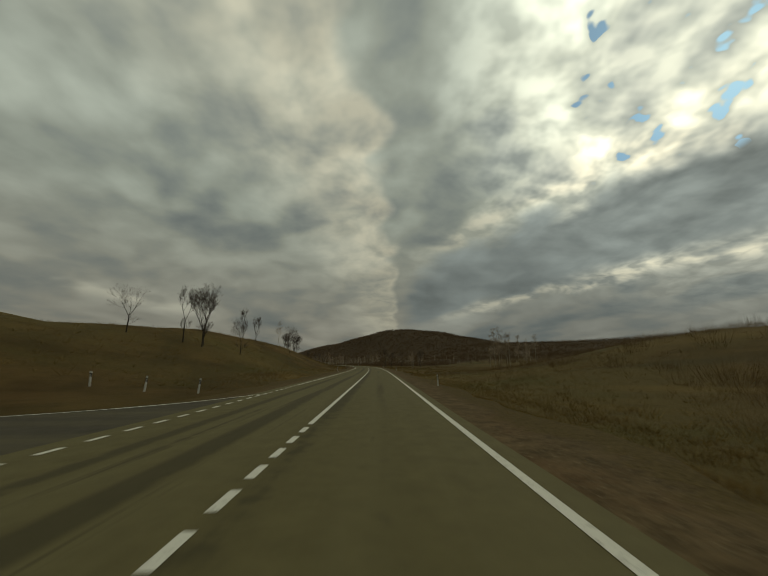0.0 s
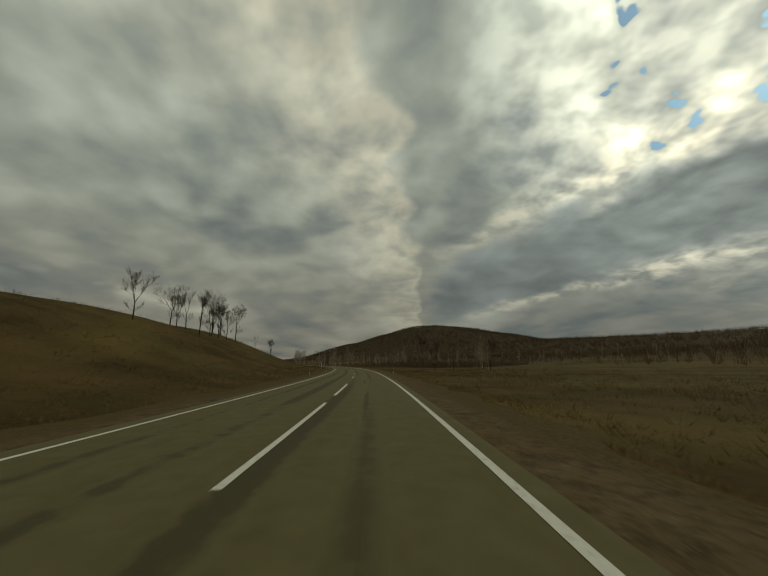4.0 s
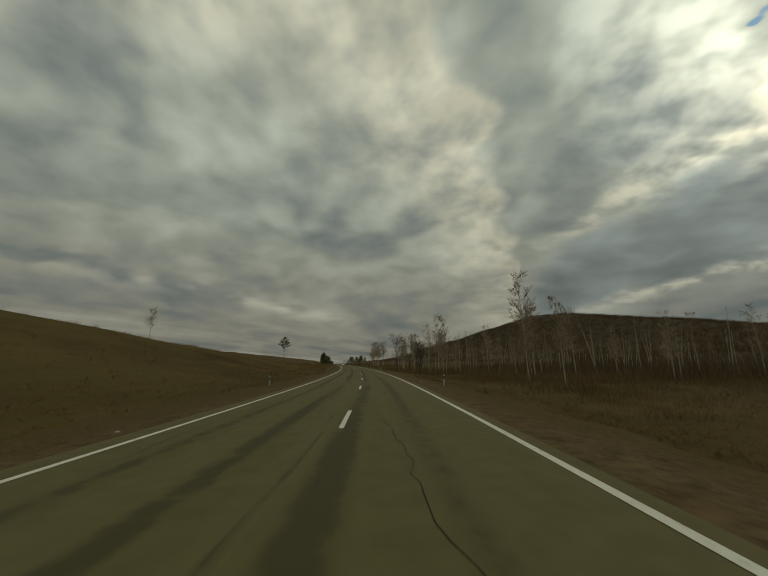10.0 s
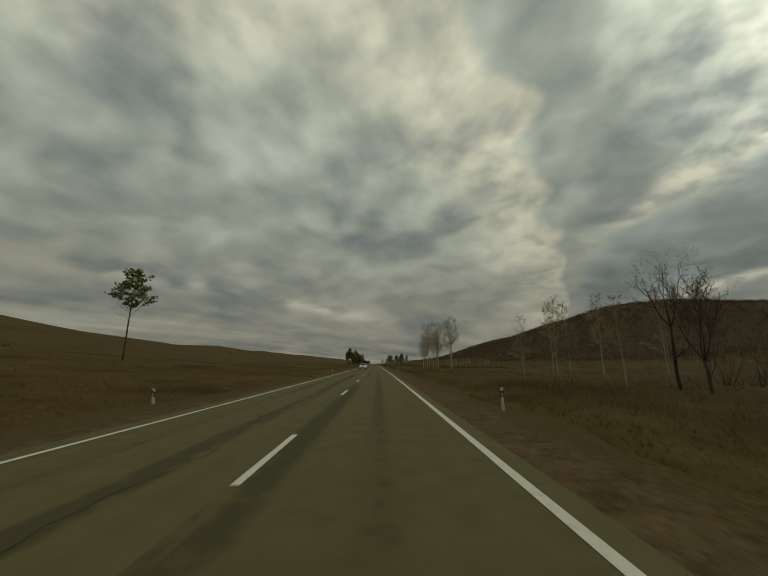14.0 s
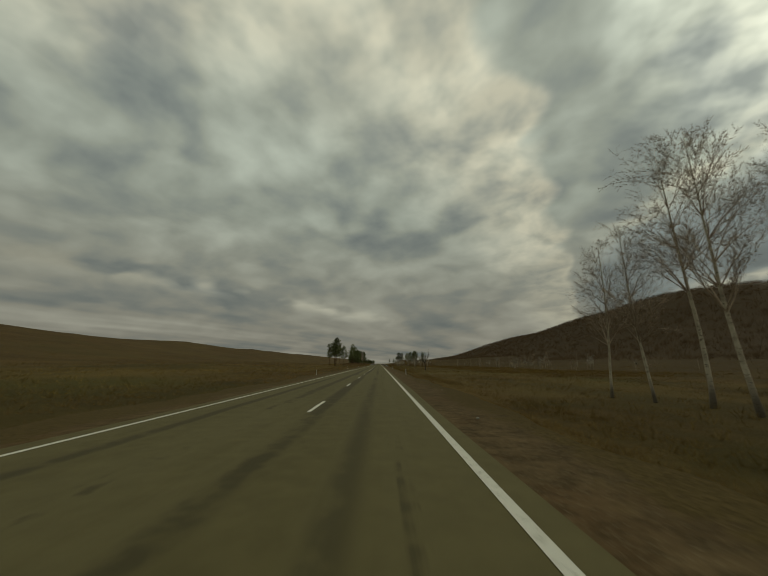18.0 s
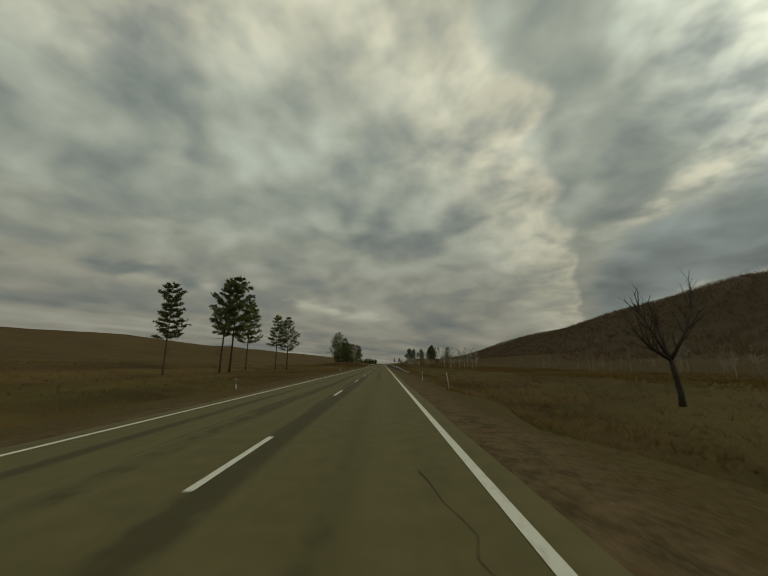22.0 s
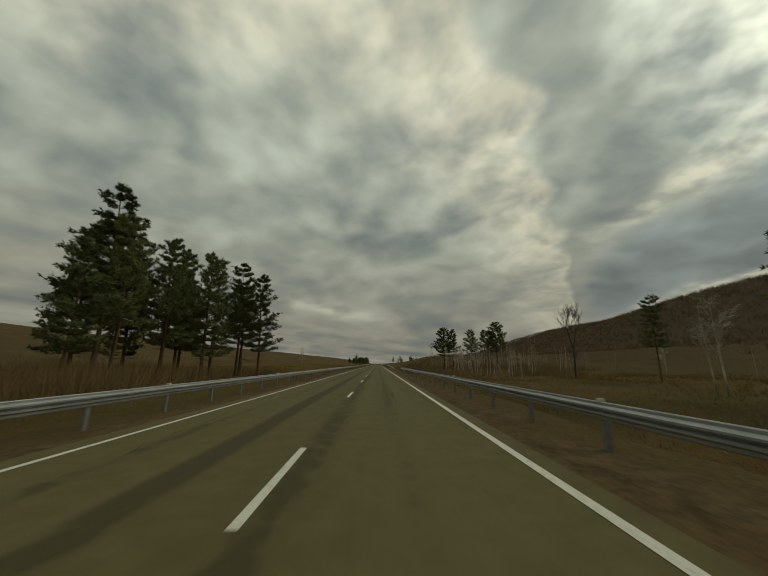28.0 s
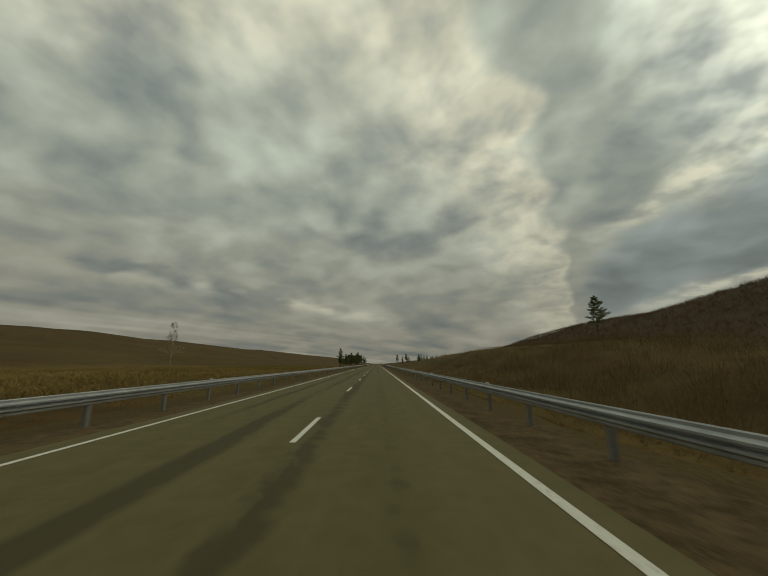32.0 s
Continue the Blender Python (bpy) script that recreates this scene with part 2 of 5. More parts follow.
def ground_material():
    m, gr, b = surface("dry_grassland", 0.95)
    at = gr.add("ShaderNodeNewGeometry").outputs["Position"]
    wide, mid = gr.noise(at, 0.012, 4.0, 0.6), gr.noise(at, 0.11, 5.0, 0.65)
    fine, grit = gr.noise(at, 1.3, 5.0, 0.7), gr.noise(at, 14.0, 4.0, 0.7)
    c = gr.blend(gr.span(mid, 0.38, 0.62), (0.051, 0.033, 0.011), (0.111, 0.071, 0.025))
    c = gr.blend(gr.span(wide, 0.47, 0.58, 0.0, 0.75), c, (0.109, 0.083, 0.028))
    c = gr.blend(gr.span(fine, 0.52, 0.75, 0.0, 0.7), c, (0.048, 0.031, 0.012))
    c = gr.blend(gr.span(grit, 0.5, 0.8, 0.0, 0.4), c, (0.137, 0.098, 0.041))
    rust = gr.noise(at, 0.035, 4.0, 0.65, 0.5)
    c = gr.blend(gr.span(rust, 0.54, 0.70, 0.0, 0.30), c, (0.109, 0.059, 0.020))
    c = gr.blend(gr.span(rust, 0.47, 0.34, 0.0, 0.75), c, (0.074, 0.065, 0.019))
    streak = gr.noise(gr.vector(gr.calc("MULTIPLY", gr.parts(at)[0], 0.06), gr.calc("MULTIPLY", gr.parts(at)[1], 0.014)), 1.0, 4.0, 0.6, 0.4)
    c = gr.blend(gr.span(streak, 0.54, 0.66, 0.0, 0.65), c, (0.150, 0.102, 0.033))
    c = gr.blend(gr.span(streak, 0.46, 0.36, 0.0, 0.6), c, (0.052, 0.040, 0.015))
    # a meadow of pale golden grass beside the straight
    x, y, z = gr.parts(at)
    mx, my = spot(1085, -55)
    gx, gy = gr.calc("SUBTRACT", x, mx), gr.calc("SUBTRACT", y, my)
    bs, bc = math.sin(bearing(1085)), math.cos(bearing(1085))
    ahead_ = gr.calc("ADD", gr.calc("MULTIPLY", gx, bs), gr.calc("MULTIPLY", gy, bc))
    beside = gr.calc("SUBTRACT", gr.calc("MULTIPLY", gx, bc), gr.calc("MULTIPLY", gy, bs))
    gold = gr.calc("MULTIPLY", gr.bell(ahead_, 0.0, 130.0), gr.bell(beside, 0.0, 42.0))
    c = gr.blend(gr.span(gr.calc("ADD", gold, gr.calc("MULTIPLY", gr.calc("SUBTRACT", mid, 0.5), 1.2)), 0.35, 0.7, 0.0, 0.85), c, (0.188, 0.134, 0.038))
    # the floor of the bare woods on the hill: dark leaf litter
    slope = gr.calc("ADD", x, gr.calc("MULTIPLY", mid, 90.0))
    c = gr.blend(gr.calc("MULTIPLY", gr.span(slope, 75.0, 140.0), gr.span(y, 560.0, 640.0, 0.0, 0.85)), c, (0.060, 0.041, 0.018))
    wood = gr.span(slope, 150.0, 290.0)
    edge_wood = gr.calc("MULTIPLY", gr.span(gr.calc("ADD", x, gr.calc("MULTIPLY", mid, 60.0)), 45.0, 95.0), gr.calc("MULTIPLY", gr.span(y, 250.0, 310.0), gr.span(y, 560.0, 470.0)))
    wood = gr.calc("MAXIMUM", wood, edge_wood)
    c = gr.blend(wood, c, gr.blend(gr.span(fine, 0.35, 0.65), (0.050, 0.034, 0.019), (0.072, 0.049, 0.027)))
    # the browner fields that rise away from the straight
    brown = gr.calc("MULTIPLY", gr.span(gr.calc("ADD", gr.calc("MULTIPLY", x, -1.0), gr.calc("MULTIPLY", mid, 60.0)), 50.0, 120.0), gr.span(y, 420.0, 560.0, 0.0, 0.55))
    c = gr.blend(brown, c, (0.082, 0.054, 0.023))
    # brown woods on the far hills across the open fields
    far_wood = gr.span(gr.calc("ADD", gr.calc("MULTIPLY", x, -1.0), gr.calc("MULTIPLY", gr.calc("SUBTRACT", mid, 0.5), 260.0)), 270.0, 330.0)
    far_wood = gr.calc("MULTIPLY", far_wood, gr.calc("MULTIPLY", gr.span(y, 420.0, 560.0), gr.span(gr.noise(at, 0.006, 3.0, 0.6), 0.62, 0.55)))
    c = gr.blend(far_wood, c, gr.blend(gr.span(fine, 0.35, 0.65), (0.046, 0.030, 0.017), (0.063, 0.042, 0.023)))
    gr.put(b.inputs["Base Color"], c)
    bumpy(gr, b, gr.calc("ADD", fine, gr.calc("MULTIPLY", grit, 0.5)), 0.7, 0.25)
    return m


def asphalt_material(name, dark, light):
    m, gr, b = surface(name, 0.85, 0.0, 0.14)
    at = gr.add("ShaderNodeNewGeometry").outputs["Position"]
    lane = gr.add("ShaderNodeAttribute")
    lane.attribute_name = "lane"
    u, s, _ = gr.parts(lane.outputs["Vector"])
    # bitumen worked up along the wheel tracks and the joint, in long broken smears, and square patches
    smear = gr.noise(gr.vector(gr.calc("MULTIPLY", u, 1.1), gr.calc("MULTIPLY", s, 0.022)), 1.0, 5.0, 0.6, 0.3)
    patch = gr.noise(gr.vector(gr.calc("MULTIPLY", u, 0.5), gr.calc("MULTIPLY", s, 0.035)), 1.0, 4.0, 0.6, 0.4)
    shift = gr.calc("ADD", u, gr.calc("MULTIPLY", gr.calc("SUBTRACT", gr.noise(gr.vector(0.0, gr.calc("MULTIPLY", s, 0.05)), 1.0, 3.0), 0.5), 0.5))
    tracks = gr.calc("ADD", gr.calc("ADD", gr.bell(shift, -1.35, 0.30), gr.calc("MULTIPLY", gr.bell(shift, 0.25, 0.35), 0.9)),
                     gr.calc("ADD", gr.calc("MULTIPLY", gr.bell(shift, -2.75, 0.22), 0.8), gr.calc("MULTIPLY", gr.bell(shift, 1.75, 0.34), 0.55)))
    grit, fine = gr.noise(at, 90.0, 3.0, 0.7), gr.noise(at, 2.2, 5.0, 0.6)
    c = gr.blend(gr.span(fine, 0.3, 0.7), dark, light)
    c = gr.blend(gr.span(smear, 0.42, 0.62, 0.0, 0.35), c, (0.138, 0.118, 0.056))
    dirt = gr.calc("MULTIPLY", gr.calc("ADD", tracks, gr.span(smear, 0.60, 0.72)), gr.span(gr.calc("ADD", patch, gr.calc("MULTIPLY", gr.calc("SUBTRACT", fine, 0.5), 0.5)), 0.28, 0.56), 0.0, True)
    c = gr.blend(gr.span(gr.calc("ADD", dirt, gr.calc("MULTIPLY", gr.calc("SUBTRACT", fine, 0.5), 0.35)), 0.20, 0.70, 0.0, 0.72, True), c, (0.044, 0.037, 0.018))
    c = gr.blend(gr.span(grit, 0.55, 0.8, 0.0, 0.35), c, (0.14, 0.125, 0.088))
    gr.put(b.inputs["Base Color"], c)
    bumpy(gr, b, grit, 0.35, 0.01)
    return m


def paint_material():
    m, gr, b = surface("road_paint", 0.6)
    at = gr.add("ShaderNodeNewGeometry").outputs["Position"]
    worn = gr.calc("ADD", gr.calc("MULTIPLY", gr.noise(at, 9.0, 5.0, 0.7), 0.6), gr.calc("MULTIPLY", gr.noise(at, 55.0, 3.0, 0.7), 0.4))
    gr.put(b.inputs["Base Color"], gr.blend(gr.span(worn, 0.54, 0.66), (0.62, 0.60, 0.52), (0.17, 0.155, 0.12)))
    return m


GROUND = ground_material()
ASPHALT = asphalt_material("asphalt", (0.092, 0.077, 0.032), (0.123, 0.103, 0.044))
SIDE_ASPHALT = asphalt_material("dark_asphalt", (0.046, 0.039, 0.027), (0.066, 0.056, 0.039))
PAINT = paint_material()


def gravel_material():
    """Earth and gravel, with dead grass coming in from the outer side."""
    m, gr, b = surface("gravel_shoulder", 0.95)
    at = gr.add("ShaderNodeNewGeometry").outputs["Position"]
    lane = gr.add("ShaderNodeAttribute")
    lane.attribute_name = "lane"
    u, s, _ = gr.parts(lane.outputs["Vector"])
    wide, mid, grit = gr.noise(at, 0.25, 4.0, 0.6), gr.noise(at, 1.6, 5.0, 0.7), gr.noise(at, 16.0, 3.0, 0.7)
    c = gr.blend(gr.span(mid, 0.35, 0.65), (0.060, 0.041, 0.019), (0.137, 0.094, 0.047))
    c = gr.blend(gr.span(wide, 0.5, 0.68, 0.0, 0.6), c, (0.109, 0.061, 0.027))
    c = gr.blend(gr.span(gr.noise(at, 5.0, 4.0, 0.7), 0.48, 0.62, 0.0, 0.55), c, (0.051, 0.037, 0.018))
    c = gr.blend(gr.span(grit, 0.56, 0.74, 0.0, 0.75), c, (0.209, 0.163, 0.095))
    out = gr.calc("ADD", gr.span(gr.calc("ABSOLUTE", u), 4.4, 6.0), gr.calc("ADD", gr.calc("MULTIPLY", gr.calc("SUBTRACT", mid, 0.5), 1.6), gr.calc("MULTIPLY", gr.calc("SUBTRACT", wide, 0.5), 1.8)))
    c = gr.blend(gr.span(out, 0.45, 0.75), c, gr.blend(gr.span(grit, 0.35, 0.65), (0.051, 0.036, 0.013), (0.109, 0.077, 0.029)))
    gr.put(b.inputs["Base Color"], c)
    bumpy(gr, b, gr.calc("ADD", mid, grit), 0.4, 0.04)
    return m


GRAVEL = gravel_material()
STEEL = mottled("galvanised_steel", (0.30, 0.31, 0.31), (0.46, 0.47, 0.47), 1.5, 30.0, 0.5, 0.1, 0.75)
POST_STEEL = mottled("weathered_steel", (0.12, 0.115, 0.10), (0.24, 0.23, 0.21), 2.0, 25.0, 0.7, 0.1, 0.3)
WHITE = mottled("white_plastic", (0.42, 0.41, 0.37), (0.66, 0.65, 0.61), 4.0, 30.0, 0.6, 0.1)
BLACK = mottled("black_plastic", (0.015, 0.015, 0.015), (0.04, 0.038, 0.035), 4.0, 30.0, 0.6, 0.1)
BARK = varied("dark_bark", (0.030, 0.024, 0.018), (0.085, 0.070, 0.053), 6.0)
PINE_BARK = varied("pine_bark", (0.045, 0.030, 0.020), (0.125, 0.078, 0.045), 5.0)
TWIG = varied("bare_twigs", (0.070, 0.055, 0.043), (0.160, 0.128, 0.100), 2.0)
NEEDLE = varied("pine_needles", (0.098, 0.116, 0.044), (0.200, 0.214, 0.088), 1.5)
BIRCH_TWIG = varied("birch_twigs", (0.23, 0.180, 0.130), (0.43, 0.345, 0.255), 2.0)
LEAF = varied("birch_leaves", (0.22, 0.150, 0.055), (0.44, 0.31, 0.11), 0.8)


def birch_material():
    m, gr, b = surface("birch_bark", 0.75)
    at = gr.add("ShaderNodeTexCoord").outputs["Object"]
    x, y, z = gr.parts(at)
    bars = gr.noise(gr.vector(gr.calc("MULTIPLY", x, 5.0), gr.calc("MULTIPLY", y, 5.0), gr.calc("MULTIPLY", z, 9.0)), 1.0, 4.0, 0.7)
    foot = gr.noise(at, 1.2, 3.0, 0.6)
    c = gr.blend(gr.span(bars, 0.55, 0.63), (0.47, 0.42, 0.315), (0.085, 0.068, 0.05))
    c = gr.blend(gr.span(foot, 0.50, 0.72), c, (0.20, 0.17, 0.13))
    rough_foot = gr.calc("ADD", z, gr.calc("MULTIPLY", gr.calc("SUBTRACT", bars, 0.5), 2.4))
    c = gr.blend(gr.span(rough_foot, 0.9, 2.0, 0.8, 0.0), c, (0.085, 0.070, 0.055))
    gr.put(b.inputs["Base Color"], c)
    return m


BIRCH = birch_material()

# ---- meshes ----


def mesh_of(name, verts, faces, material, smooth=False):
    me = bpy.data.meshes.new(name)
    me.from_pydata(verts, [], faces)
    me.materials.append(material)
    if smooth:
        me.shade_smooth()
    me.update()
    return me


class Shape:
    """Gathers the corners and faces of one mesh."""

    def __init__(self):
        self.v, self.f = [], []

    def box(self, x0, y0, z0, x1, y1, z1):
        k = len(self.v)
        self.v += [(x, y, z) for z in (z0, z1) for x, y in ((x0, y0), (x1, y0), (x1, y1), (x0, y1))]
        self.f += [tuple(k + i for i in q) for q in ((3, 2, 1, 0), (4, 5, 6, 7), (0, 1, 5, 4), (1, 2, 6, 5), (2, 3, 7, 6), (3, 0, 4, 7))]

    def tube(self, path, radii, sides=6, cap=True):
        k = len(self.v)
        for i, p in enumerate(path):
            a, b = Vector(path[max(i - 1, 0)]), Vector(path[min(i + 1, len(path) - 1)])
            d = (b - a).normalized() if (b - a).length > 1e-6 else Vector((0, 0, 1))
            e = d.orthogonal().normalized()
            h = d.cross(e)
            for j in range(sides):
                w = 2 * math.pi * j / sides
                self.v.append(tuple(Vector(p) + (e * math.cos(w) + h * math.sin(w)) * radii[i]))
        for i in range(len(path) - 1):
            for j in range(sides):
                n = (j + 1) % sides
                self.f.append((k + i * sides + j, k + i * sides + n, k + (i + 1) * sides + n, k + (i + 1) * sides + j))
        if cap:
            self.f.append(tuple(k + j for j in reversed(range(sides))))
            m = k + (len(path) - 1) * sides
            self.f.append(tuple(m + j for j in range(sides)))

    def sliver(self, a, b, width, side):
        k = len(self.v)
        w = Vector(side) * width
        self.v += [tuple(Vector(a) - w), tuple(Vector(a) + w), tuple(b)]
        self.f.append((k, k + 1, k + 2))

    def mesh(self, name, material, smooth=False):
        return mesh_of(name, self.v, self.f, material, smooth)


def part(name, shape, material, parent, label="", smooth=False):
    ob = new(name, shape if isinstance(shape, bpy.types.Mesh) else shape.mesh(name, material, smooth))
    ob.parent = parent
    return tagged(ob, label)


# ---- the land ----


def step(x, a, b):
    x = min(max((x - a) / (b - a), 0.0), 1.0)
    return x * x * (3 - 2 * x)


BANK = [(-300, 6.0), (0, 6.0), (50, 7.5), (90, 10.4), (240, 11.7), (300, 9.5), (350, 8.0), (430, 5.0), (520, 2.0), (620, 1.5), (730, 2.0), (830, 0.5), (900, 0.0), (9000, 0.0)]
LEFT_HILL = [(-300, 22), (200, 27), (350, 40), (500, 46), (620, 43), (730, 34), (900, 33), (1300, 34), (1800, 38), (2600, 44), (9000, 44)]
RIGHT_RIDGE = [(-3000, 46), (-200, 45), (250, 44), (394, 46), (543, 47), (692, 51), (841, 86), (990, 113), (1139, 120), (1289, 113), (1438, 107),
               (1587, 97), (1736, 100), (1885, 95), (2034, 78), (2175, 68), (2700, 56), (3500, 45), (9000, 40)]
RIGHT_BANK = [(-300, 0.0), (965, 0.0), (1020, 2.5), (1060, 7.0), (1140, 8.0), (1300, 5.0), (1500, 2.0), (9000, 0.0)]


def read(table, x):
    return float(np.interp(x, [a for a, b in table], [b for a, b in table]))


def land(s, u):
    """Height of the ground at s along the road, u beside it."""
    a = abs(u)
    z = -0.16
    if u < 0:
        mouth = math.exp(-(s / 19) ** 4)
        z -= 0.22 * step(a, 5.2, 7.5) * (1 - step(a, 8.0, 11)) * (1 - mouth)
        z += read(BANK, s) * step(a, 9, 48) * (1 - 0.97 * mouth * (1 - step(a, 35, 90)))
        z += read(LEFT_HILL, s) * step(a, 60, 330)
    else:
        z -= 1.25 * step(a, 5.5, 11)
        y = spot(s, u)[1]
        z += 9 * step(a, 70, 260)
        z += read(RIGHT_BANK, s) * step(a, 13, 42)
        z += read(RIGHT_RIDGE, y) * step(a, 200, 560) - 9 * step(a, 200, 560)
        z -= 60 * step(a, 620, 1100)
        z += 10.0 * math.exp(-((s - 62) / 42) ** 2) * step(a, 16, 75) * (1 - step(a, 110, 200))
    if a > 7:
        k = min((a - 7) / 25, 1.0)
        if u < 0 and s < 40:
            k *= 1 - math.exp(-(s / 19) ** 4) * (1 - step(a, 35, 90))
        z += k * 0.5 * noise.noise((s * 0.045, u * 0.06, 1.0)) + min(a / 200, 1) * 2.2 * noise.noise((s * 0.009, u * 0.012, 5.0))
        z += min(a / 500, 1) ** 2 * 9 * noise.noise((s * 0.004, u * 0.004, 9.0))
    return z


def stood(s, u, sink=0.05):
    x, y = spot(s, u)
    return x, y, land(s, u) - sink


def build_ground():
    way = [-300, -150, -80, -40] + list(range(-20, 1120, 4)) + list(range(1120, 1500, 12)) + [1530, 1600, 1700, 1850, 2000, 2200, 2400, 2700, 3000, 3400, 3900, 4500, 5200, 6000]
    right = [3.0, 5.5, 7, 8.5, 10, 12, 15, 19, 24, 30, 37, 45, 55, 67, 80, 95, 112, 132, 155, 180, 210, 240, 275, 310, 350, 390, 430, 470, 510, 560, 620, 700, 850, 1100, 1500, 2200, 3500]
    left = [3.0, 5.2, 6.3, 7.5, 9, 11, 14, 17, 21, 25, 30, 35, 40, 45, 50, 57, 66, 80, 95, 115, 140, 170, 200, 240, 280, 330, 390, 460, 540, 600]
    cross = [-a for a in reversed(left)] + right
    verts, faces = [], []
    for s in way:
        wide = 1 + max(0.0, s - 450) * 0.0025
        for u in cross:
            far = u * (1 + (wide - 1) * step(-u, 150, 600)) if u < 0 else u
            x, y = spot(s, far)
            verts.append((x, y, land(s, far)))
    n = len(cross)
    for i in range(len(way) - 1):
        for j in range(n - 1):
            k = i * n + j
            faces.append((k, k + 1, k + n + 1, k + n))
    ob = new("ground", mesh_of("ground", verts, faces, GROUND, True))
    tagged(ob, "rolling dry brown grassland either side of the road", "ground", "", "structure")


build_ground()


def strip(name, material, s0, s1, u0, u1, z, gap=4.0, thick=0.0, wobble=0.0, cross=1):
    """A band laid along the road, with the way along and across it stored as "lane"."""
    n = max(1, int(math.ceil((s1 - s0) / gap)))
    verts, lane, faces = [], [], []
    for i in range(n + 1):
        s = s0 + (s1 - s0) * i / n
        for j in range(cross + 1):
            u = u0 + (u1 - u0) * j / cross
            if wobble and j in (0, cross) and (wobble < 0.5 or abs(u) > 5):
                u += wobble * noise.noise((s * 0.35, u, 2.0))
            x, y = spot(s, u)
            verts.append((x, y, z))
            lane.append((u, s, 0.0))
    m = cross + 1
    for i in range(n):
        for j in range(cross):
            k = i * m + j
            faces.append((k, k + 1, k + m + 1, k + m))
    if thick:
        k0 = len(verts)
        verts += [(x, y, zz - thick) for x, y, zz in verts]
        lane += lane[:]
        for i in range(n):
            a, b = i * m, (i + 1) * m
            faces.append((a, b, b + k0, a + k0))
            faces.append((b + m - 1, a + m - 1, a + m - 1 + k0, b + m - 1 + k0))
        faces.append(tuple(list(range(m))[::-1]) + tuple(k0 + j for j in range(m)))
        e = n * m
        faces.append(tuple(e + j for j in range(m)) + tuple(k0 + e + j for j in reversed(range(m))))
    me = mesh_of(name, verts, faces, material)
    at = me.attributes.new("lane", "FLOAT_VECTOR", "POINT")
    at.data.foreach_set("vector", [c for p in lane for c in p])
    return new(name, me)


road = strip("road", ASPHALT, -60, 4000, -4.42, 3.98, 0.0, 5.0, 0.14, 0.10, 4)
tagged(road, "worn grey-brown two-lane asphalt road with dark tar smears", "road", "", "structure")
for side in (-1, 1):
    sh = strip("shoulder", GRAVEL, -60, 1600, 3.9 if side > 0 else -6.6, 6.3 if side > 0 else -4.3, -0.035, 2.0, 0.1, 0.9, 2)
    tagged(sh, "brown gravel shoulder beside the asphalt", "road shoulder", "", "structure")


def line(s0, s1, u, width=0.13):
    return strip("line", PAINT, s0, s1, u - width / 2, u + width / 2, 0.006, 3.0)


edge_right = line(-40, 3000, 3.55, 0.15)
tagged(edge_right, "solid white painted edge line of the road", "road marking", "", "structure")
edge_right.name = "edge_line"
edge_left = line(24, 3000, -3.88, 0.12)
tagged(edge_left, "solid white painted edge line of the road", "road marking", "", "structure")
edge_left.name = "edge_line"
centre = tagged(new("centre_line"), "white painted centre line, solid then dashed", "road marking", "", "structure")
for i in range(24):
    line(-14.2 + i, -13.6 + i, 0.0).parent = centre
line(9.4, 51, 0.0).parent = centre
line(54, 63.3, 0.0).parent = centre
for i in range(7):
    line(66.4 + 12 * i, 75.4 + 12 * i, 0.0).parent = centre
for i in range(13, 125):
    line(2.15 + 12 * i, 5.15 + 12 * i, 0.0, 0.12).parent = centre


# the side road that joins from the left
def build_side_road():
    across_u = [-3.9, -4.5, -5.5, -7, -9, -12, -16, -22, -30, -42, -60, -80]
    verts, lane, faces = [], [], []
    for u in across_u:
        half = 4.2 + 10.5 * math.exp(-(-u - 3.9) / 4.5)
        for j in range(9):
            s = 3.0 + half * (j / 4 - 1)
            x, y = spot(s, u)
            low = -0.004 - 0.03 * step(-u, 4, 6)
            verts.append((x, y, low + max(0.0, land(s, u) + 0.2) * step(-u, 25, 60)))
            lane.append((s * 0.7, u, 0.0))
    for i in range(len(across_u) - 1):
        for j in range(8):
            k = i * 9 + j
            faces.append((k, k + 1, k + 10, k + 9))
    me = mesh_of("side_road", verts, faces, SIDE_ASPHALT)
    me.flip_normals()
    at = me.attributes.new("lane", "FLOAT_VECTOR", "POINT")
    at.data.foreach_set("vector", [c for p in lane for c in p])
    tagged(new("side_road", me), "dark asphalt side road joining the main road", "road", "", "structure")
    # its curved edge line
    verts, faces = [], []
    for i in range(41):
        f = i / 40
        u = -3.88 - 20 * f
        half = 4.2 + 10.5 * math.exp(-(-u - 3.9) / 4.5)
        s = 3.0 + half * 0.96
        for d in (-0.06, 0.06):
            x, y = spot(s + d * (1 if i > 6 else 2.2), u)
            verts.append((x, y, 0.012 - 0.03 * step(-u, 4, 6) + max(0.0, land(s, u) + 0.2) * step(-u, 25, 60)))
    faces = [(2 * i, 2 * i + 1, 2 * i + 3, 2 * i + 2) for i in range(40)]
    tagged(new("edge_line", mesh_of("edge_line", verts, faces, PAINT)), "curved white edge line of the side road", "road marking", "", "structure")
    dashes = tagged(new("junction_line"), "short white dashes across the mouth of the side road", "road marking", "", "structure")
    for i in range(32):
        line(-8.0 + i, -7.5 + i, -3.88, 0.12).parent = dashes


build_side_road()

# ---- trees: a few are grown, then copied with their own turn and size ----


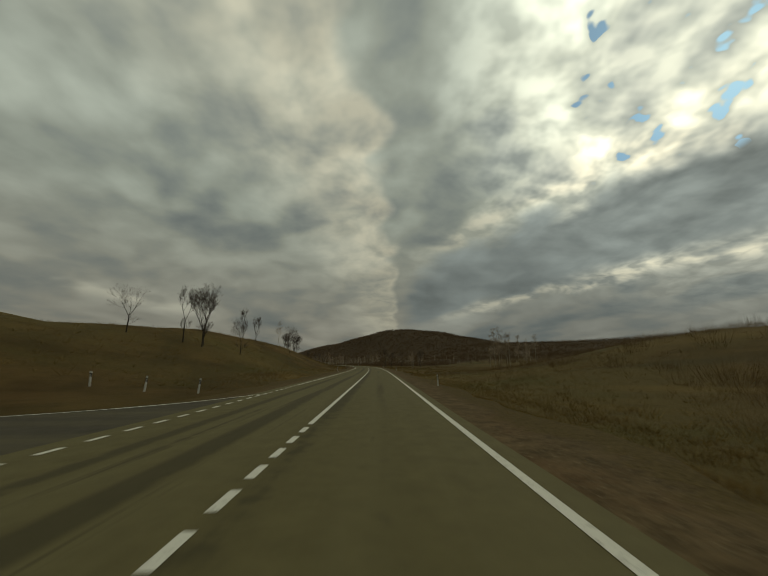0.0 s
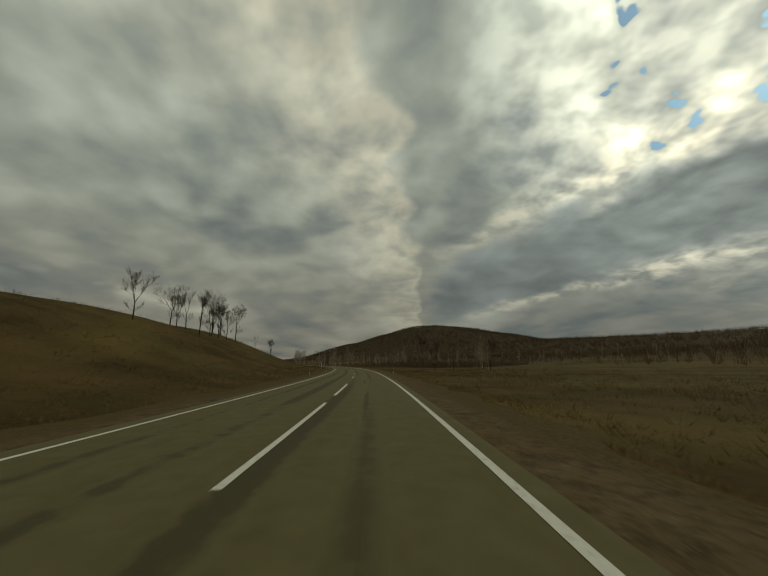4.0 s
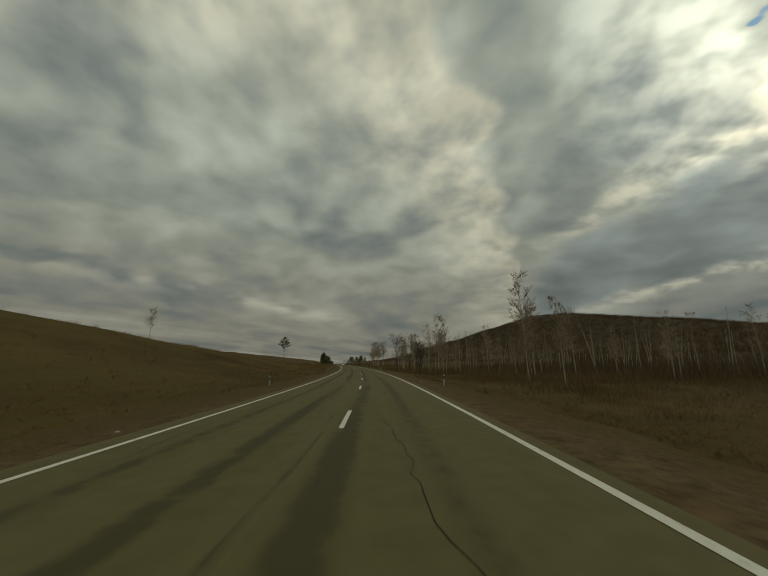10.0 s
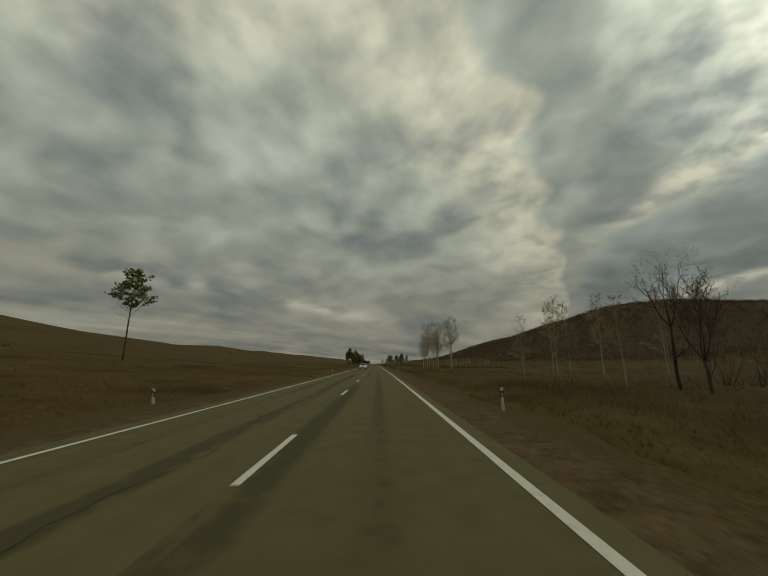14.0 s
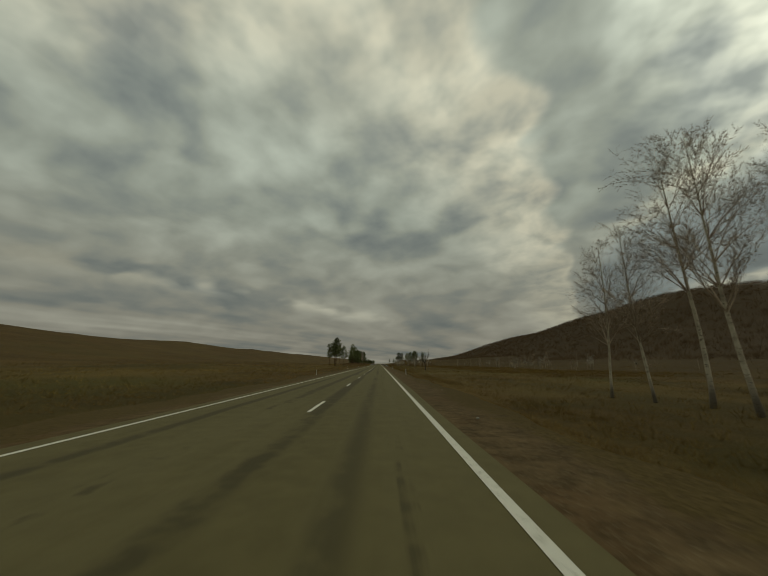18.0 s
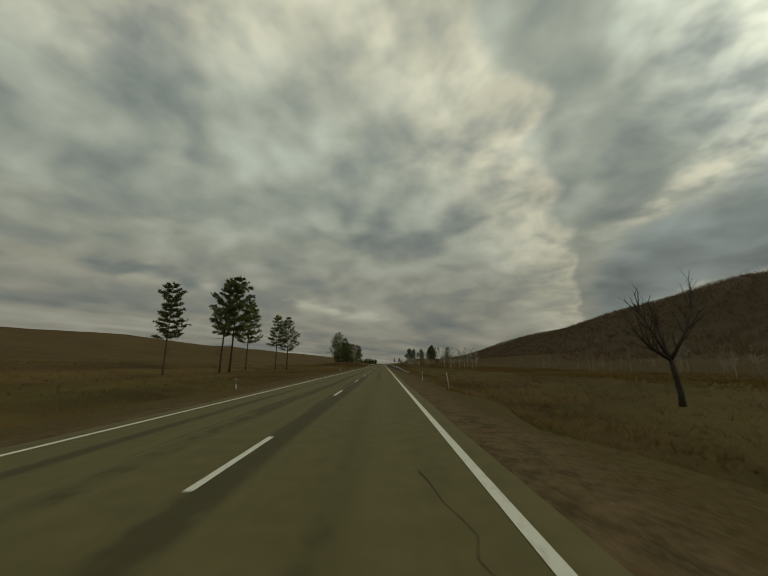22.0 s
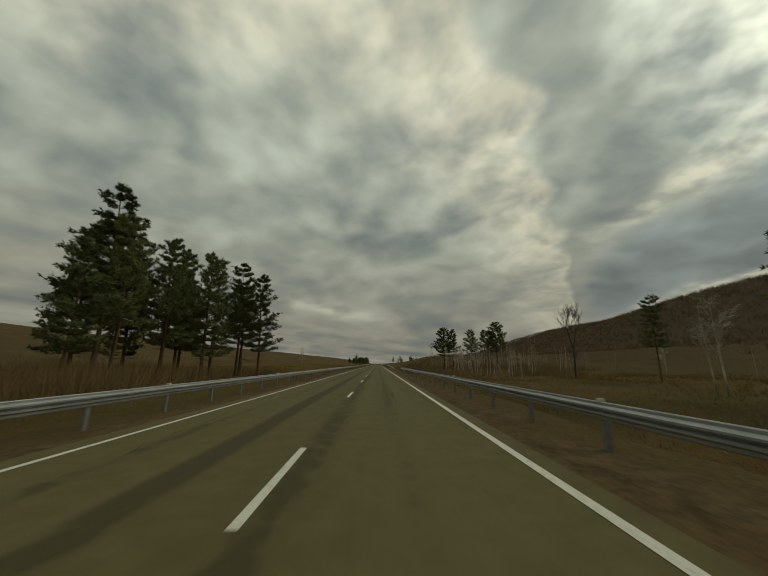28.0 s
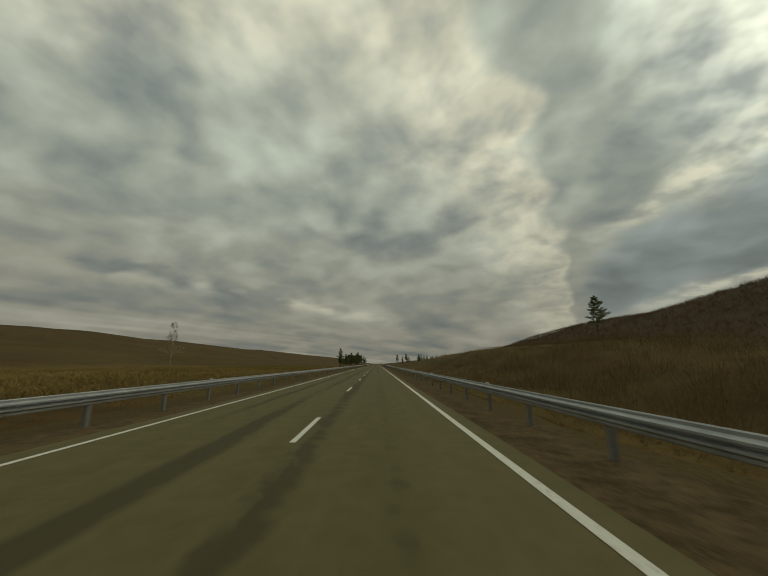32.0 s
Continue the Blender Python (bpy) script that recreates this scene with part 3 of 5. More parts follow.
def wander(rnd, d, amount):
    v = Vector(d) + Vector((rnd.uniform(-1, 1), rnd.uniform(-1, 1), rnd.uniform(-1, 1))) * amount
    return v.normalized()


def grow(rnd, wood, twigs, at, d, length, radius, level, lift, spread, twig_width):
    """A limb with its side limbs; the last level are bare twigs."""
    if level == 0:
        side = d.orthogonal().normalized()
        n = 3
        p = Vector(at)
        for i in range(n):
            q = p + wander(rnd, d, 0.25) * (length / n)
            twigs.sliver(p, q, twig_width * (1 - i / n * 0.6), side)
            for _ in range(2):
                e = wander(rnd, d + Vector((0, 0, lift)), 0.9)
                twigs.sliver(p, p + e * length * rnd.uniform(0.25, 0.5), twig_width * 0.6, e.orthogonal().normalized())
            p = q
        return
    n = 4 if level > 1 else 3
    pts, radii, p = [Vector(at)], [radius], Vector(at)
    for i in range(n):
        d = wander(rnd, d + Vector((0, 0, lift * 0.25)), 0.16)
        p = p + d * (length / n)
        pts.append(p)
        radii.append(radius * (1 - 0.72 * (i + 1) / n))
        if i >= (1 if level > 1 else 0):
            for _ in range(2 if level > 1 else 2):
                e = wander(rnd, d * 0.75 + Vector((0, 0, lift * 0.4)), spread)
                grow(rnd, wood, twigs, p, e, length * rnd.uniform(0.42, 0.68), radii[-1] * 0.72, level - 1, lift, spread, twig_width)
    wood.tube(pts, radii, 5 if level > 1 else 3, False)
    grow(rnd, wood, twigs, p, d, length * 0.5, radii[-1], 0, lift, spread, twig_width)


def bare_tree(seed, height, fork=0.35, stems=3, lift=0.5, spread=0.75):
    """A leafless broad-leaved tree."""
    rnd = random.Random(seed)
    ob = new("bare_tree")
    trunk, wood, twigs = Shape(), Shape(), Shape()
    r = height * 0.0135
    pts, radii, p, d = [Vector((0, 0, -0.3))], [r * 1.5], Vector((0, 0, 0)), Vector((0, 0, 1))
    for i in range(4):
        pts.append(p.copy())
        radii.append(r * (1.15 - 0.1 * i))
        d = wander(rnd, d + Vector((0, 0, 0.6)), 0.12)
        p = p + d * height * fork / 3
    pts.append(p.copy()), radii.append(r * 0.7)
    trunk.tube(pts, radii, 8)
    for i in range(stems):
        w = 2 * math.pi * (i + rnd.uniform(-0.3, 0.3)) / stems
        e = Vector((math.cos(w) * 0.5, math.sin(w) * 0.5, 0.9)).normalized()
        grow(rnd, wood, twigs, p, e, height * 0.42, r * 0.55, 3, lift, spread, 0.012)
    for i in range(3):
        e = wander(rnd, Vector((0, 0, 0.4)), 1.0)
        grow(rnd, wood, twigs, pts[3], e, height * 0.2, r * 0.3, 2, lift, spread, 0.012)
    part("trunk", trunk, BARK, ob, "", True)
    tagged(part("branching", wood, BARK, ob, "", True), kind="stuff")
    tagged(part("crown", twigs, TWIG, ob, "fine bare twigs"), kind="stuff")
    ob["size"] = height
    return ob


def birch_tree(seed, height, start=0.3, reach=0.16, leaves=0, lean=0.06, limbs=4, deep=0.7, fine=0.016, pale=False, girth=0.0054):
    """A slender white-stemmed birch with thin rising side limbs."""
    rnd = random.Random(seed)
    ob = new("birch_tree")
    trunk, wood, twigs, leaf = Shape(), Shape(), Shape(), Shape()
    r = height * girth
    p, d = Vector((0, 0, -0.3)), Vector((rnd.uniform(-lean, lean), rnd.uniform(-lean, lean), 1)).normalized()
    pts, radii = [], []
    n = 12
    for i in range(n + 1):
        pts.append(p.copy())
        radii.append(r * (1.25 - 1.15 * i / n) * (1.3 if i == 0 else 1))
        d = wander(rnd, d + Vector((0, 0, 0.4)), 0.05)
        p = p + d * (height + 0.3) / n
        f = i / n
        if f > start and i < n:
            for _ in range(max(1, round(limbs * (1.45 - 0.8 * f)))):
                w = rnd.uniform(0, 2 * math.pi)
                e = Vector((math.cos(w), math.sin(w), rnd.uniform(0.8, 1.9))).normalized()
                long = height * reach * (1.15 - 0.8 * f) * rnd.uniform(0.7, 1.3)
                q = pts[-1]
                grow(rnd, wood, twigs, q, e, long, radii[-1] * 0.45, 2 if long > deep else 1, 0.12, 0.6, fine)
                for _ in range(leaves):
                    c = q + e * long * rnd.uniform(0.5, 1.4) + Vector((rnd.uniform(-1, 1), rnd.uniform(-1, 1), rnd.uniform(-1, 1))) * 0.5
                    leaf.sliver(c, c + wander(rnd, Vector((0, 0, -0.3)), 1.0) * 0.15, 0.05, wander(rnd, Vector((0, 0, 0)), 1.0))
    trunk.tube(pts, radii, 7)
    part("trunk", trunk, BIRCH, ob, "white bark with dark bars", True)
    tagged(part("branching", wood, BIRCH if pale else BIRCH_TWIG, ob, "", True), kind="stuff")
    tagged(part("crown", twigs, DEAD_WOOD if pale else BIRCH_TWIG, ob, "thin bare twigs"), kind="stuff")
    if leaves:
        tagged(part("leaves", leaf, LEAF, ob, "last yellow-brown leaves"), kind="stuff")
    ob["size"] = height
    return ob


def tuft(shape, rnd, at, aim, length, count):
    for _ in range(count):
        e = wander(rnd, Vector(aim) * 0.7, 0.95)
        shape.sliver(at, at + e * length * rnd.uniform(0.6, 1.15), length * 0.12, e.orthogonal().normalized())


def pine_tree(seed, height, start=0.42, reach=0.2, dense=1.0, dead=8, girth=0.0095, fan=False):
    """A pine: bare stem, dead lower limbs, and a crown of needle tufts on rising limbs."""
    rnd = random.Random(seed)
    ob = new("pine_tree")
    trunk, wood, needles = Shape(), Shape(), Shape()
    r = height * girth
    n = 10
    p, d, pts, radii = Vector((0, 0, -0.3)), Vector((0, 0, 1)), [], []
    for i in range(n + 1):
        pts.append(p.copy())
        radii.append(r * (1.2 - 1.08 * i / n))
        d = wander(rnd, d + Vector((0, 0, 0.8)), 0.05)
        p = p + d * (height + 0.1) / n

    def stem(f):
        k = min(f * n, n - 0.001)
        i = int(k)
        return pts[i].lerp(pts[i + 1], k - i)
    trunk.tube(pts, radii, 8)
    f = start
    while f < 0.985:
        g_ = (f - start) / (1 - start)
        wide = height * reach * min(0.75 + 1.3 * g_, 1.0 * max(1 - g_, 0.0) ** 0.55 + 0.06)
        count = rnd.randint(4, 6)
        w0 = rnd.uniform(0, 6.28)
        for j in range(count):
            w = w0 + 6.28 * j / count + rnd.uniform(-0.5, 0.5)
            long = wide * rnd.uniform(0.4, 1.3)
            rise = 0.02 + 0.5 * g_ + rnd.uniform(-0.12, 0.2)
            q = stem(f)
            out = Vector((math.cos(w), math.sin(w), rise)).normalized()
            mid, tip = q + out * long * 0.55 + Vector((0, 0, -0.05 * long)), q + out * long + Vector((0, 0, 0.12 * long))
            wood.tube([q, mid, tip], [r * 0.25 * (1 - f * 0.6), r * 0.14, r * 0.03], 4, False)
            for k in range(int((5 + 10 * long) * dense)):
                h = 0.35 + 0.7 * rnd.random() ** 0.7
                c = (q.lerp(mid, h / 0.55) if h < 0.55 else mid.lerp(tip, (h - 0.55) / 0.45))
                c = c + Vector((rnd.uniform(-1, 1), rnd.uniform(-1, 1), rnd.uniform(-0.2, 0.5))) * 0.2 * long
                tuft(needles, rnd, c, (out.x * 0.4, out.y * 0.4, 0.8), 0.30, 10)
        f += rnd.uniform(0.035, 0.06)
    tuft(needles, rnd, pts[-1], (0, 0, 1), 0.5, 14)
    for _ in range(dead):
        f = rnd.uniform(0.14, start + 0.05)
        w = rnd.uniform(0, 6.28)
        q = stem(f)
        e = Vector((math.cos(w), math.sin(w), rnd.uniform(0.5, 1.2) if fan else rnd.uniform(-0.35, 0.15)))
        long = height * reach * (rnd.uniform(0.6, 1.0) if fan else rnd.uniform(0.3, 0.85))
        if fan:
            q = stem(0.3 + 0.6 * f)
        wood.tube([q, q + e * long * 0.5, q + e * long + Vector((0, 0, 0.06 * long))], [r * 0.13, r * 0.08, r * 0.02], 3, False)
        for _ in range(3):
            a = q + e * long * rnd.uniform(0.4, 0.9)
            wood.tube([a, a + wander(rnd, e, 0.7) * long * 0.3], [r * 0.05, r * 0.015], 3, False)
    part("trunk", trunk, PINE_BARK, ob, "", True)
    tagged(part("branching", wood, PINE_BARK, ob, "", True), kind="stuff")
    tagged(part("crown", needles, NEEDLE, ob, "dark green needle tufts"), kind="stuff")
    ob["size"] = height
    return ob


def snag_tree(seed, height):
    """A dead forked tree with broken-off limbs."""
    rnd = random.Random(seed)
    ob = new("dead_tree")
    trunk, wood = Shape(), Shape()
    r = height * 0.024
    pts = [Vector((0, 0, -0.3)), Vector((0.05, 0, height * 0.12)), Vector((-0.08, 0.05, height * 0.3)), Vector((-0.25, 0, height * 0.42))]
    trunk.tube(pts, [r * 1.3, r, r * 0.95, r * 0.8], 8)
    for x, y, h in ((-0.24, 0.05, 0.95), (0.22, -0.08, 1.0), (0.05, 0.2, 0.8), (-0.42, -0.1, 0.7)):
        tip = Vector((x * height, y * height, h * height))
        mid = pts[3].lerp(tip, 0.5) + Vector((rnd.uniform(-0.3, 0.3), rnd.uniform(-0.3, 0.3), -0.2))
        wood.tube([pts[3], mid, tip], [r * 0.75, r * 0.5, r * 0.2], 6)
        for _ in range(11):
            a = mid.lerp(tip, rnd.uniform(-0.4, 1)) if rnd.random() < 0.7 else pts[3].lerp(mid, rnd.uniform(0.3, 1))
            e = wander(rnd, (tip - mid).normalized() + Vector((0, 0, 0.5)), 0.7)
            b = a + e * height * rnd.uniform(0.1, 0.25)
            c = b + wander(rnd, e, 0.5) * height * 0.1
            wood.tube([a, b, c], [r * 0.24, r * 0.12, r * 0.03], 4, False)
            for _ in range(3):
                o = a.lerp(b, rnd.uniform(0.3, 1))
                wood.tube([o, o + wander(rnd, e, 0.8) * height * rnd.uniform(0.06, 0.13)], [r * 0.09, r * 0.02], 3, False)
    part("trunk", trunk, BARK, ob, "", True)
    tagged(part("branching", wood, BARK, ob, "broken dead limbs", True), kind="stuff")
    ob["size"] = height
    return ob


used = set()


def plant(kind, s, u, height, turn, label, category, group="", sink=0.1, tilt=0.0):
    """Stands a grown tree, or a copy of it, at its place, scaled to the height."""
    x, y, z = stood(s, u, sink)
    k = height / kind["size"]
    m = pose(x, y, z, tilt, 0, turn)
    if kind.name in used:
        ob = copy_thing(kind, m @ Matrix.Diagonal((k / kind.scale[0], k / kind.scale[1], k / kind.scale[2], 1)))
    else:
        used.add(kind.name)
        ob = kind
        ob.matrix_basis = m @ Matrix.Diagonal((k, k, k, 1))
    return tagged(ob, label, category, group)


DEAD_WOOD = varied("bleached_twigs", (0.22, 0.20, 0.16), (0.42, 0.39, 0.33), 3.0)
BARE = [bare_tree(11, 8.0, 0.3, 3), bare_tree(12, 8.0, 0.38, 2, 0.7, 0.6), bare_tree(13, 8.0, 0.22, 4, 0.6, 0.7), bare_tree(14, 8.0, 0.45, 3, 0.3, 0.9)]
BIRCHES = [birch_tree(21, 12.0, 0.28, 0.16, 8), birch_tree(22, 12.0, 0.32, 0.15, 12), birch_tree(23, 12.0, 0.25, 0.17, 6, 0.12), birch_tree(24, 12.0, 0.36, 0.14, 10),
           birch_tree(25, 12.0, 0.45, 0.15, 14, 0.1)]
GHOSTS = [birch_tree(91, 9.0, 0.3, 0.22, 0, 0.14, 2, 1.0, 0.016, True, 0.009), birch_tree(92, 9.0, 0.35, 0.25, 0, 0.2, 2, 1.0, 0.016, True, 0.0095)]
STEMS = [birch_tree(26, 9.0, 0.5, 0.09, 0, 0.1, 2, 9.0, 0.012), birch_tree(27, 9.0, 0.62, 0.1, 0, 0.16, 2, 9.0, 0.012), birch_tree(28, 9.0, 0.42, 0.12, 1, 0.08, 2, 9.0, 0.012), birch_tree(29, 9.0, 0.75, 0.08, 0, 0.2, 2, 9.0, 0.012)]
TALL = [birch_tree(31, 17.0, 0.32, 0.20, 0, 0.09, 5, 1.0, 0.011, False, 0.007), birch_tree(32, 17.0, 0.36, 0.22, 0, 0.12, 5, 1.0, 0.011, False, 0.007)]
PINES = [pine_tree(41, 11.0, 0.42, 0.185, 1.3, 12), pine_tree(42, 11.0, 0.46, 0.17, 1.25, 14), pine_tree(43, 11.0, 0.40, 0.19, 1.3, 12)]
AIRY = pine_tree(57, 13.0, 0.34, 0.23, 0.75, 26, 0.0085)
BROAD = [pine_tree(55, 15.0, 0.34, 0.23, 2.3, 12, 0.011), pine_tree(56, 15.0, 0.42, 0.21, 2.2, 14, 0.010)]
FULL = [pine_tree(51, 14.0, 0.2, 0.2, 1.6, 9, 0.012), pine_tree(52, 14.0, 0.26, 0.18, 1.6, 10, 0.0115), pine_tree(53, 14.0, 0.36, 0.17, 1.5, 14, 0.010)]
SCANT = pine_tree(61, 11.0, 0.62, 0.2, 1.2, 46, 0.0085, True)

rnd = random.Random(5)

# the bank on the left: scattered bare trees along its crest
for i, (s, u, h) in enumerate([(53, -37, 6.5), (58, -31, 7.5), (60, -28.7, 9.5), (62, -29.5, 8), (67, -24.7, 6), (128, -44.9, 8.5), (130, -40.8, 8.5),
                               (129, -28.1, 7.5), (179, -35.4, 7), (244, -30, 3.8), (251, -25.7, 5.2)]):
    plant(BARE[i % 4], s, u, h, rnd.uniform(0, 360), "leafless dark tree on the grassy bank", "tree", "trees on the bank")
for i in range(13):
    s = 196 + i * 3.6 + rnd.uniform(-1.2, 1.2)
    plant(BARE[(i * 3) % 4], s, -33 - rnd.uniform(0, 9), rnd.uniform(7.0, 9.0), rnd.uniform(0, 360), "leafless tree in a row on the bank crest", "tree", "row of trees on the bank")
plant(BIRCHES[4], 127, -32, 10.5, 40, "slender birch with a small tuft of leaves on top", "birch tree", "trees on the bank")
plant(BIRCHES[4], 415, -61, 13, 110, "lone slender birch on the open hillside", "birch tree")
plant(SCANT, 474, -30.6, 12, 20, "lone pine with a thin trunk and high crown", "pine tree")
plant(BARE[1], 610, -74, 4.6, 200, "small dark tree on the open hillside", "tree")

# pines beside the straight
for i, (s, u, h) in enumerate([(720, -21.9, 10.5), (731, -20.9, 13.8), (733, -20.4, 14.6), (743, -22.0, 12.2), (759, -21.8, 12.3), (758, -18.9, 11.9)]):
    plant(PINES[i % 3], s, u, h, rnd.uniform(0, 360), "tall pine with a bare trunk on roadside grass", "pine tree", "pines by the straight")
# the thick stand of pines behind the guard rail
for i, (s, u, h) in enumerate([(884.5, -19.3, 14.5), (899, -20.5, 11),
                               (904, -22.5, 18), (907, -27, 15), (909, -20, 14.5), (911, -25, 15.5), (912, -17.5, 14), (914, -21.5, 15), (916, -15.5, 14),
                               (917, -19, 15), (920, -14.2, 13.5), (922, -17.5, 13), (915, -28, 14), (919, -24, 14), (902, -19.5, 14), (906, -24, 16)]):
    plant(FULL[i % 3], s, u, h, rnd.uniform(0, 360), "dense dark green pine in a roadside stand", "pine tree", "stand of pines")
for s, u, h, turn in ((859, -22.5, 16, 20), (880, -23.5, 19.5, 200), (935, -22.3, 15.5, 60)):
    plant(AIRY, s, u, h, turn, "tall airy pine with bare lower limbs", "pine tree", "stand of pines")
plant(BIRCHES[2], 880.5, -14.5, 13, 30, "pale birch at the edge of the pine stand", "birch tree")
plant(BIRCHES[1], 1079, -43.2, 10.8, 10, "lone pale birch in the yellow meadow", "birch tree")

# right: birches and bare trees in the valley before the wood
plant(BIRCHES[0], 110, 43, 14, 20, "pale birch in the valley grass", "birch tree", "birches in the valley")
plant(BIRCHES[2], 107, 40.5, 13, 80, "pale birch in the valley grass", "birch tree", "birches in the valley")
plant(BIRCHES[1], 113, 47, 12, 120, "pale birch in the valley grass", "birch tree", "birches in the valley")
for s, u, h in ((243, 33, 9.5), (240, 27.5, 10), (247, 42, 9), (243, 55, 12)):
    plant(BARE[int(s + u) % 4], s, u, h, rnd.uniform(0, 360), "spreading leafless tree with a dark trunk", "tree", "bare trees in the valley")
for s, u, h in ((220, 39.8, 11), (222, 42, 9), (215, 39.1, 10), (262, 62, 11), (275, 70, 11), (290, 66, 10), (150, 75, 12), (170, 90, 12), (155, 60, 10), (111, 50, 11), (104, 52, 10), (117, 56, 10), (109, 46, 12)):
    plant(BIRCHES[int(s) % 5], s, u, h, rnd.uniform(0, 360), "pale birch in the valley grass", "birch tree", "birches in the valley")

# the birch wood close to the road
for s, u, h in ((343, 18.4, 13), (338, 19.3, 9.5), (357, 33, 12), (344, 58, 14), (351, 57, 11), (392, 20.8, 15.5), (429, 18.1, 11.5),
                (412, 18.4, 11), (478, 22.3, 10), (460, 23.5, 9), (414, 15.6, 10), (420, 14.8, 11.8), (423, 20.8, 13.5), (474, 31, 12.5), (481, 28, 12), (470, 36, 12), (476, 26, 12.5), (480, 30, 12),
                (401, 20.5, 14), (395, 22.5, 14.5)):
    plant(BIRCHES[int(s * 3 + u) % 5], s, u, h, rnd.uniform(0, 360), "white-stemmed birch at the edge of a bare wood", "birch tree", "birch wood")
for s, u, h in ((433, 24, 9), (427.5, 15.7, 10.2), (398, 17, 7.5), (462, 33, 10.5), (467, 34.5, 11.5), (436, 22, 12.5)):
    plant(BARE[int(s) % 4], s, u, h, rnd.uniform(0, 360), "dark leafless tree among white birches", "tree", "birch wood")
for i in range(56):
    s = rnd.uniform(345, 446)
    u = 17 + 55 * rnd.random() ** 1.5
    plant(BIRCHES[i % 5] if i % 2 else STEMS[i // 2 % 4], s, u, rnd.uniform(8, 12), rnd.uniform(0, 360), "white-stemmed birch in a bare wood", "birch tree", "birch wood")
leaning = birch_tree(71, 12.0, 0.7, 0.08, 0, 0.02)
plant(leaning, 394, 20.0, 8.6, -92, "fallen birch leaning at a steep slant", "birch tree", "", 0.1, 35)
for i in range(22):
    s = rnd.uniform(300, 520)
    u = rnd.uniform(75, 190)
    plant(BIRCHES[i % 5], s, u, rnd.uniform(8, 12), rnd.uniform(0, 360), "pale birch on the lower hill slope", "birch tree", "birches on the slope")

# the tall clump beyond the wood
for i, (s, u, h) in enumerate([(583, 24, 15), (579, 24.7, 20), (575, 23.6, 19), (569, 24.5, 17.5), (565, 25, 16), (555, 24.5, 17.5), (542.4, 26, 18.5), (539, 25.5, 17), (587, 23.2, 15), (572, 25.6, 16.5), (560.5, 25.2, 18)]):
    plant(TALL[i % 2], s, u, h, rnd.uniform(0, 360), "tall bare birch in a roadside clump", "birch tree", "tall birch clump")
plant(snag_tree(81, 8.5), 705, 21.8, 7.3, 0, "dead forked tree with broken dark limbs", "dead tree")

# thin pale birches along the wet hollow
CLUSTERS = [rnd.uniform(650, 960) for _ in range(14)] + [702, 722, 745, 790]
for i in range(60):
    s = rnd.choice(CLUSTERS) + rnd.gauss(0, 5)
    u = rnd.uniform(52, 95)
    plant(GHOSTS[i % 2] if i % 3 == 0 else STEMS[i % 4] if i % 3 == 1 else BIRCHES[i % 4], s, u, rnd.uniform(3.5, 8), rnd.uniform(0, 360), "thin pale birch in the wet hollow", "birch tree", "birches in the hollow")
for s, u, h in ((828, 28.3, 9), (826, 30, 7.5), (810, 27.6, 9), (812, 35.6, 9), (816, 38, 8), (905, 31, 8), (903, 30, 8.5), (838, 34, 7.5), (822, 33, 8.5), (831, 37, 9), (846, 31, 7.5), (852, 40, 9), (800, 31, 8)):
    plant(GHOSTS[int(s + u) % 2], s, u, h, rnd.uniform(0, 360), "bleached dead birch in rough grass", "birch tree", "birches in the hollow")
plant(PINES[0], 932, 48.5, 15, 10, "dark pine standing alone on the slope", "pine tree")
plant(BROAD[0], 1008, 47.8, 17.5, 140, "tallest dark green pine among pale birch stems", "pine tree", "pines in the thicket")
plant(PINES[2], 898, 32.8, 14, 70, "dark pine standing alone in rough grass", "pine tree")
plant(BARE[1], 948, 43.4, 12.5, 70, "leafless tree in rough grass", "tree")
for i, (s, u, h) in enumerate([(1007, 26.8, 16), (1012, 31.5, 15), (1010, 38.5, 14.5), (1006, 45.0, 14), (1022, 47.5, 15), (1061, 39.6, 7.6)]):
    plant(BROAD[i % 2], s, u, h, rnd.uniform(0, 360), "dark green pine among pale birch stems", "pine tree", "pines in the thicket")
for i in range(56):
    s = rnd.uniform(972, 1024) if i < 28 else rnd.uniform(984, 1012)
    u = 24 + 40 * rnd.random() if i < 28 else rnd.uniform(20.5, 33)
    plant(STEMS[i % 4] if i % 6 else BIRCHES[i % 4], s, u, rnd.uniform(5, 10.5), rnd.uniform(0, 360), "thin white birch stem in a thicket", "birch tree", "birch thicket")

for i in range(44):
    s = rnd.choice((941, 948, 957, 968, 978)) + rnd.gauss(0, 5)
    plant(STEMS[i % 4] if i % 4 else GHOSTS[i // 4 % 2], s, 21.5 + 26 * rnd.random() ** 1.4, rnd.uniform(4, 8.5), rnd.uniform(0, 360), "thin white broken birch stem in rough grass", "birch tree", "birch thicket")

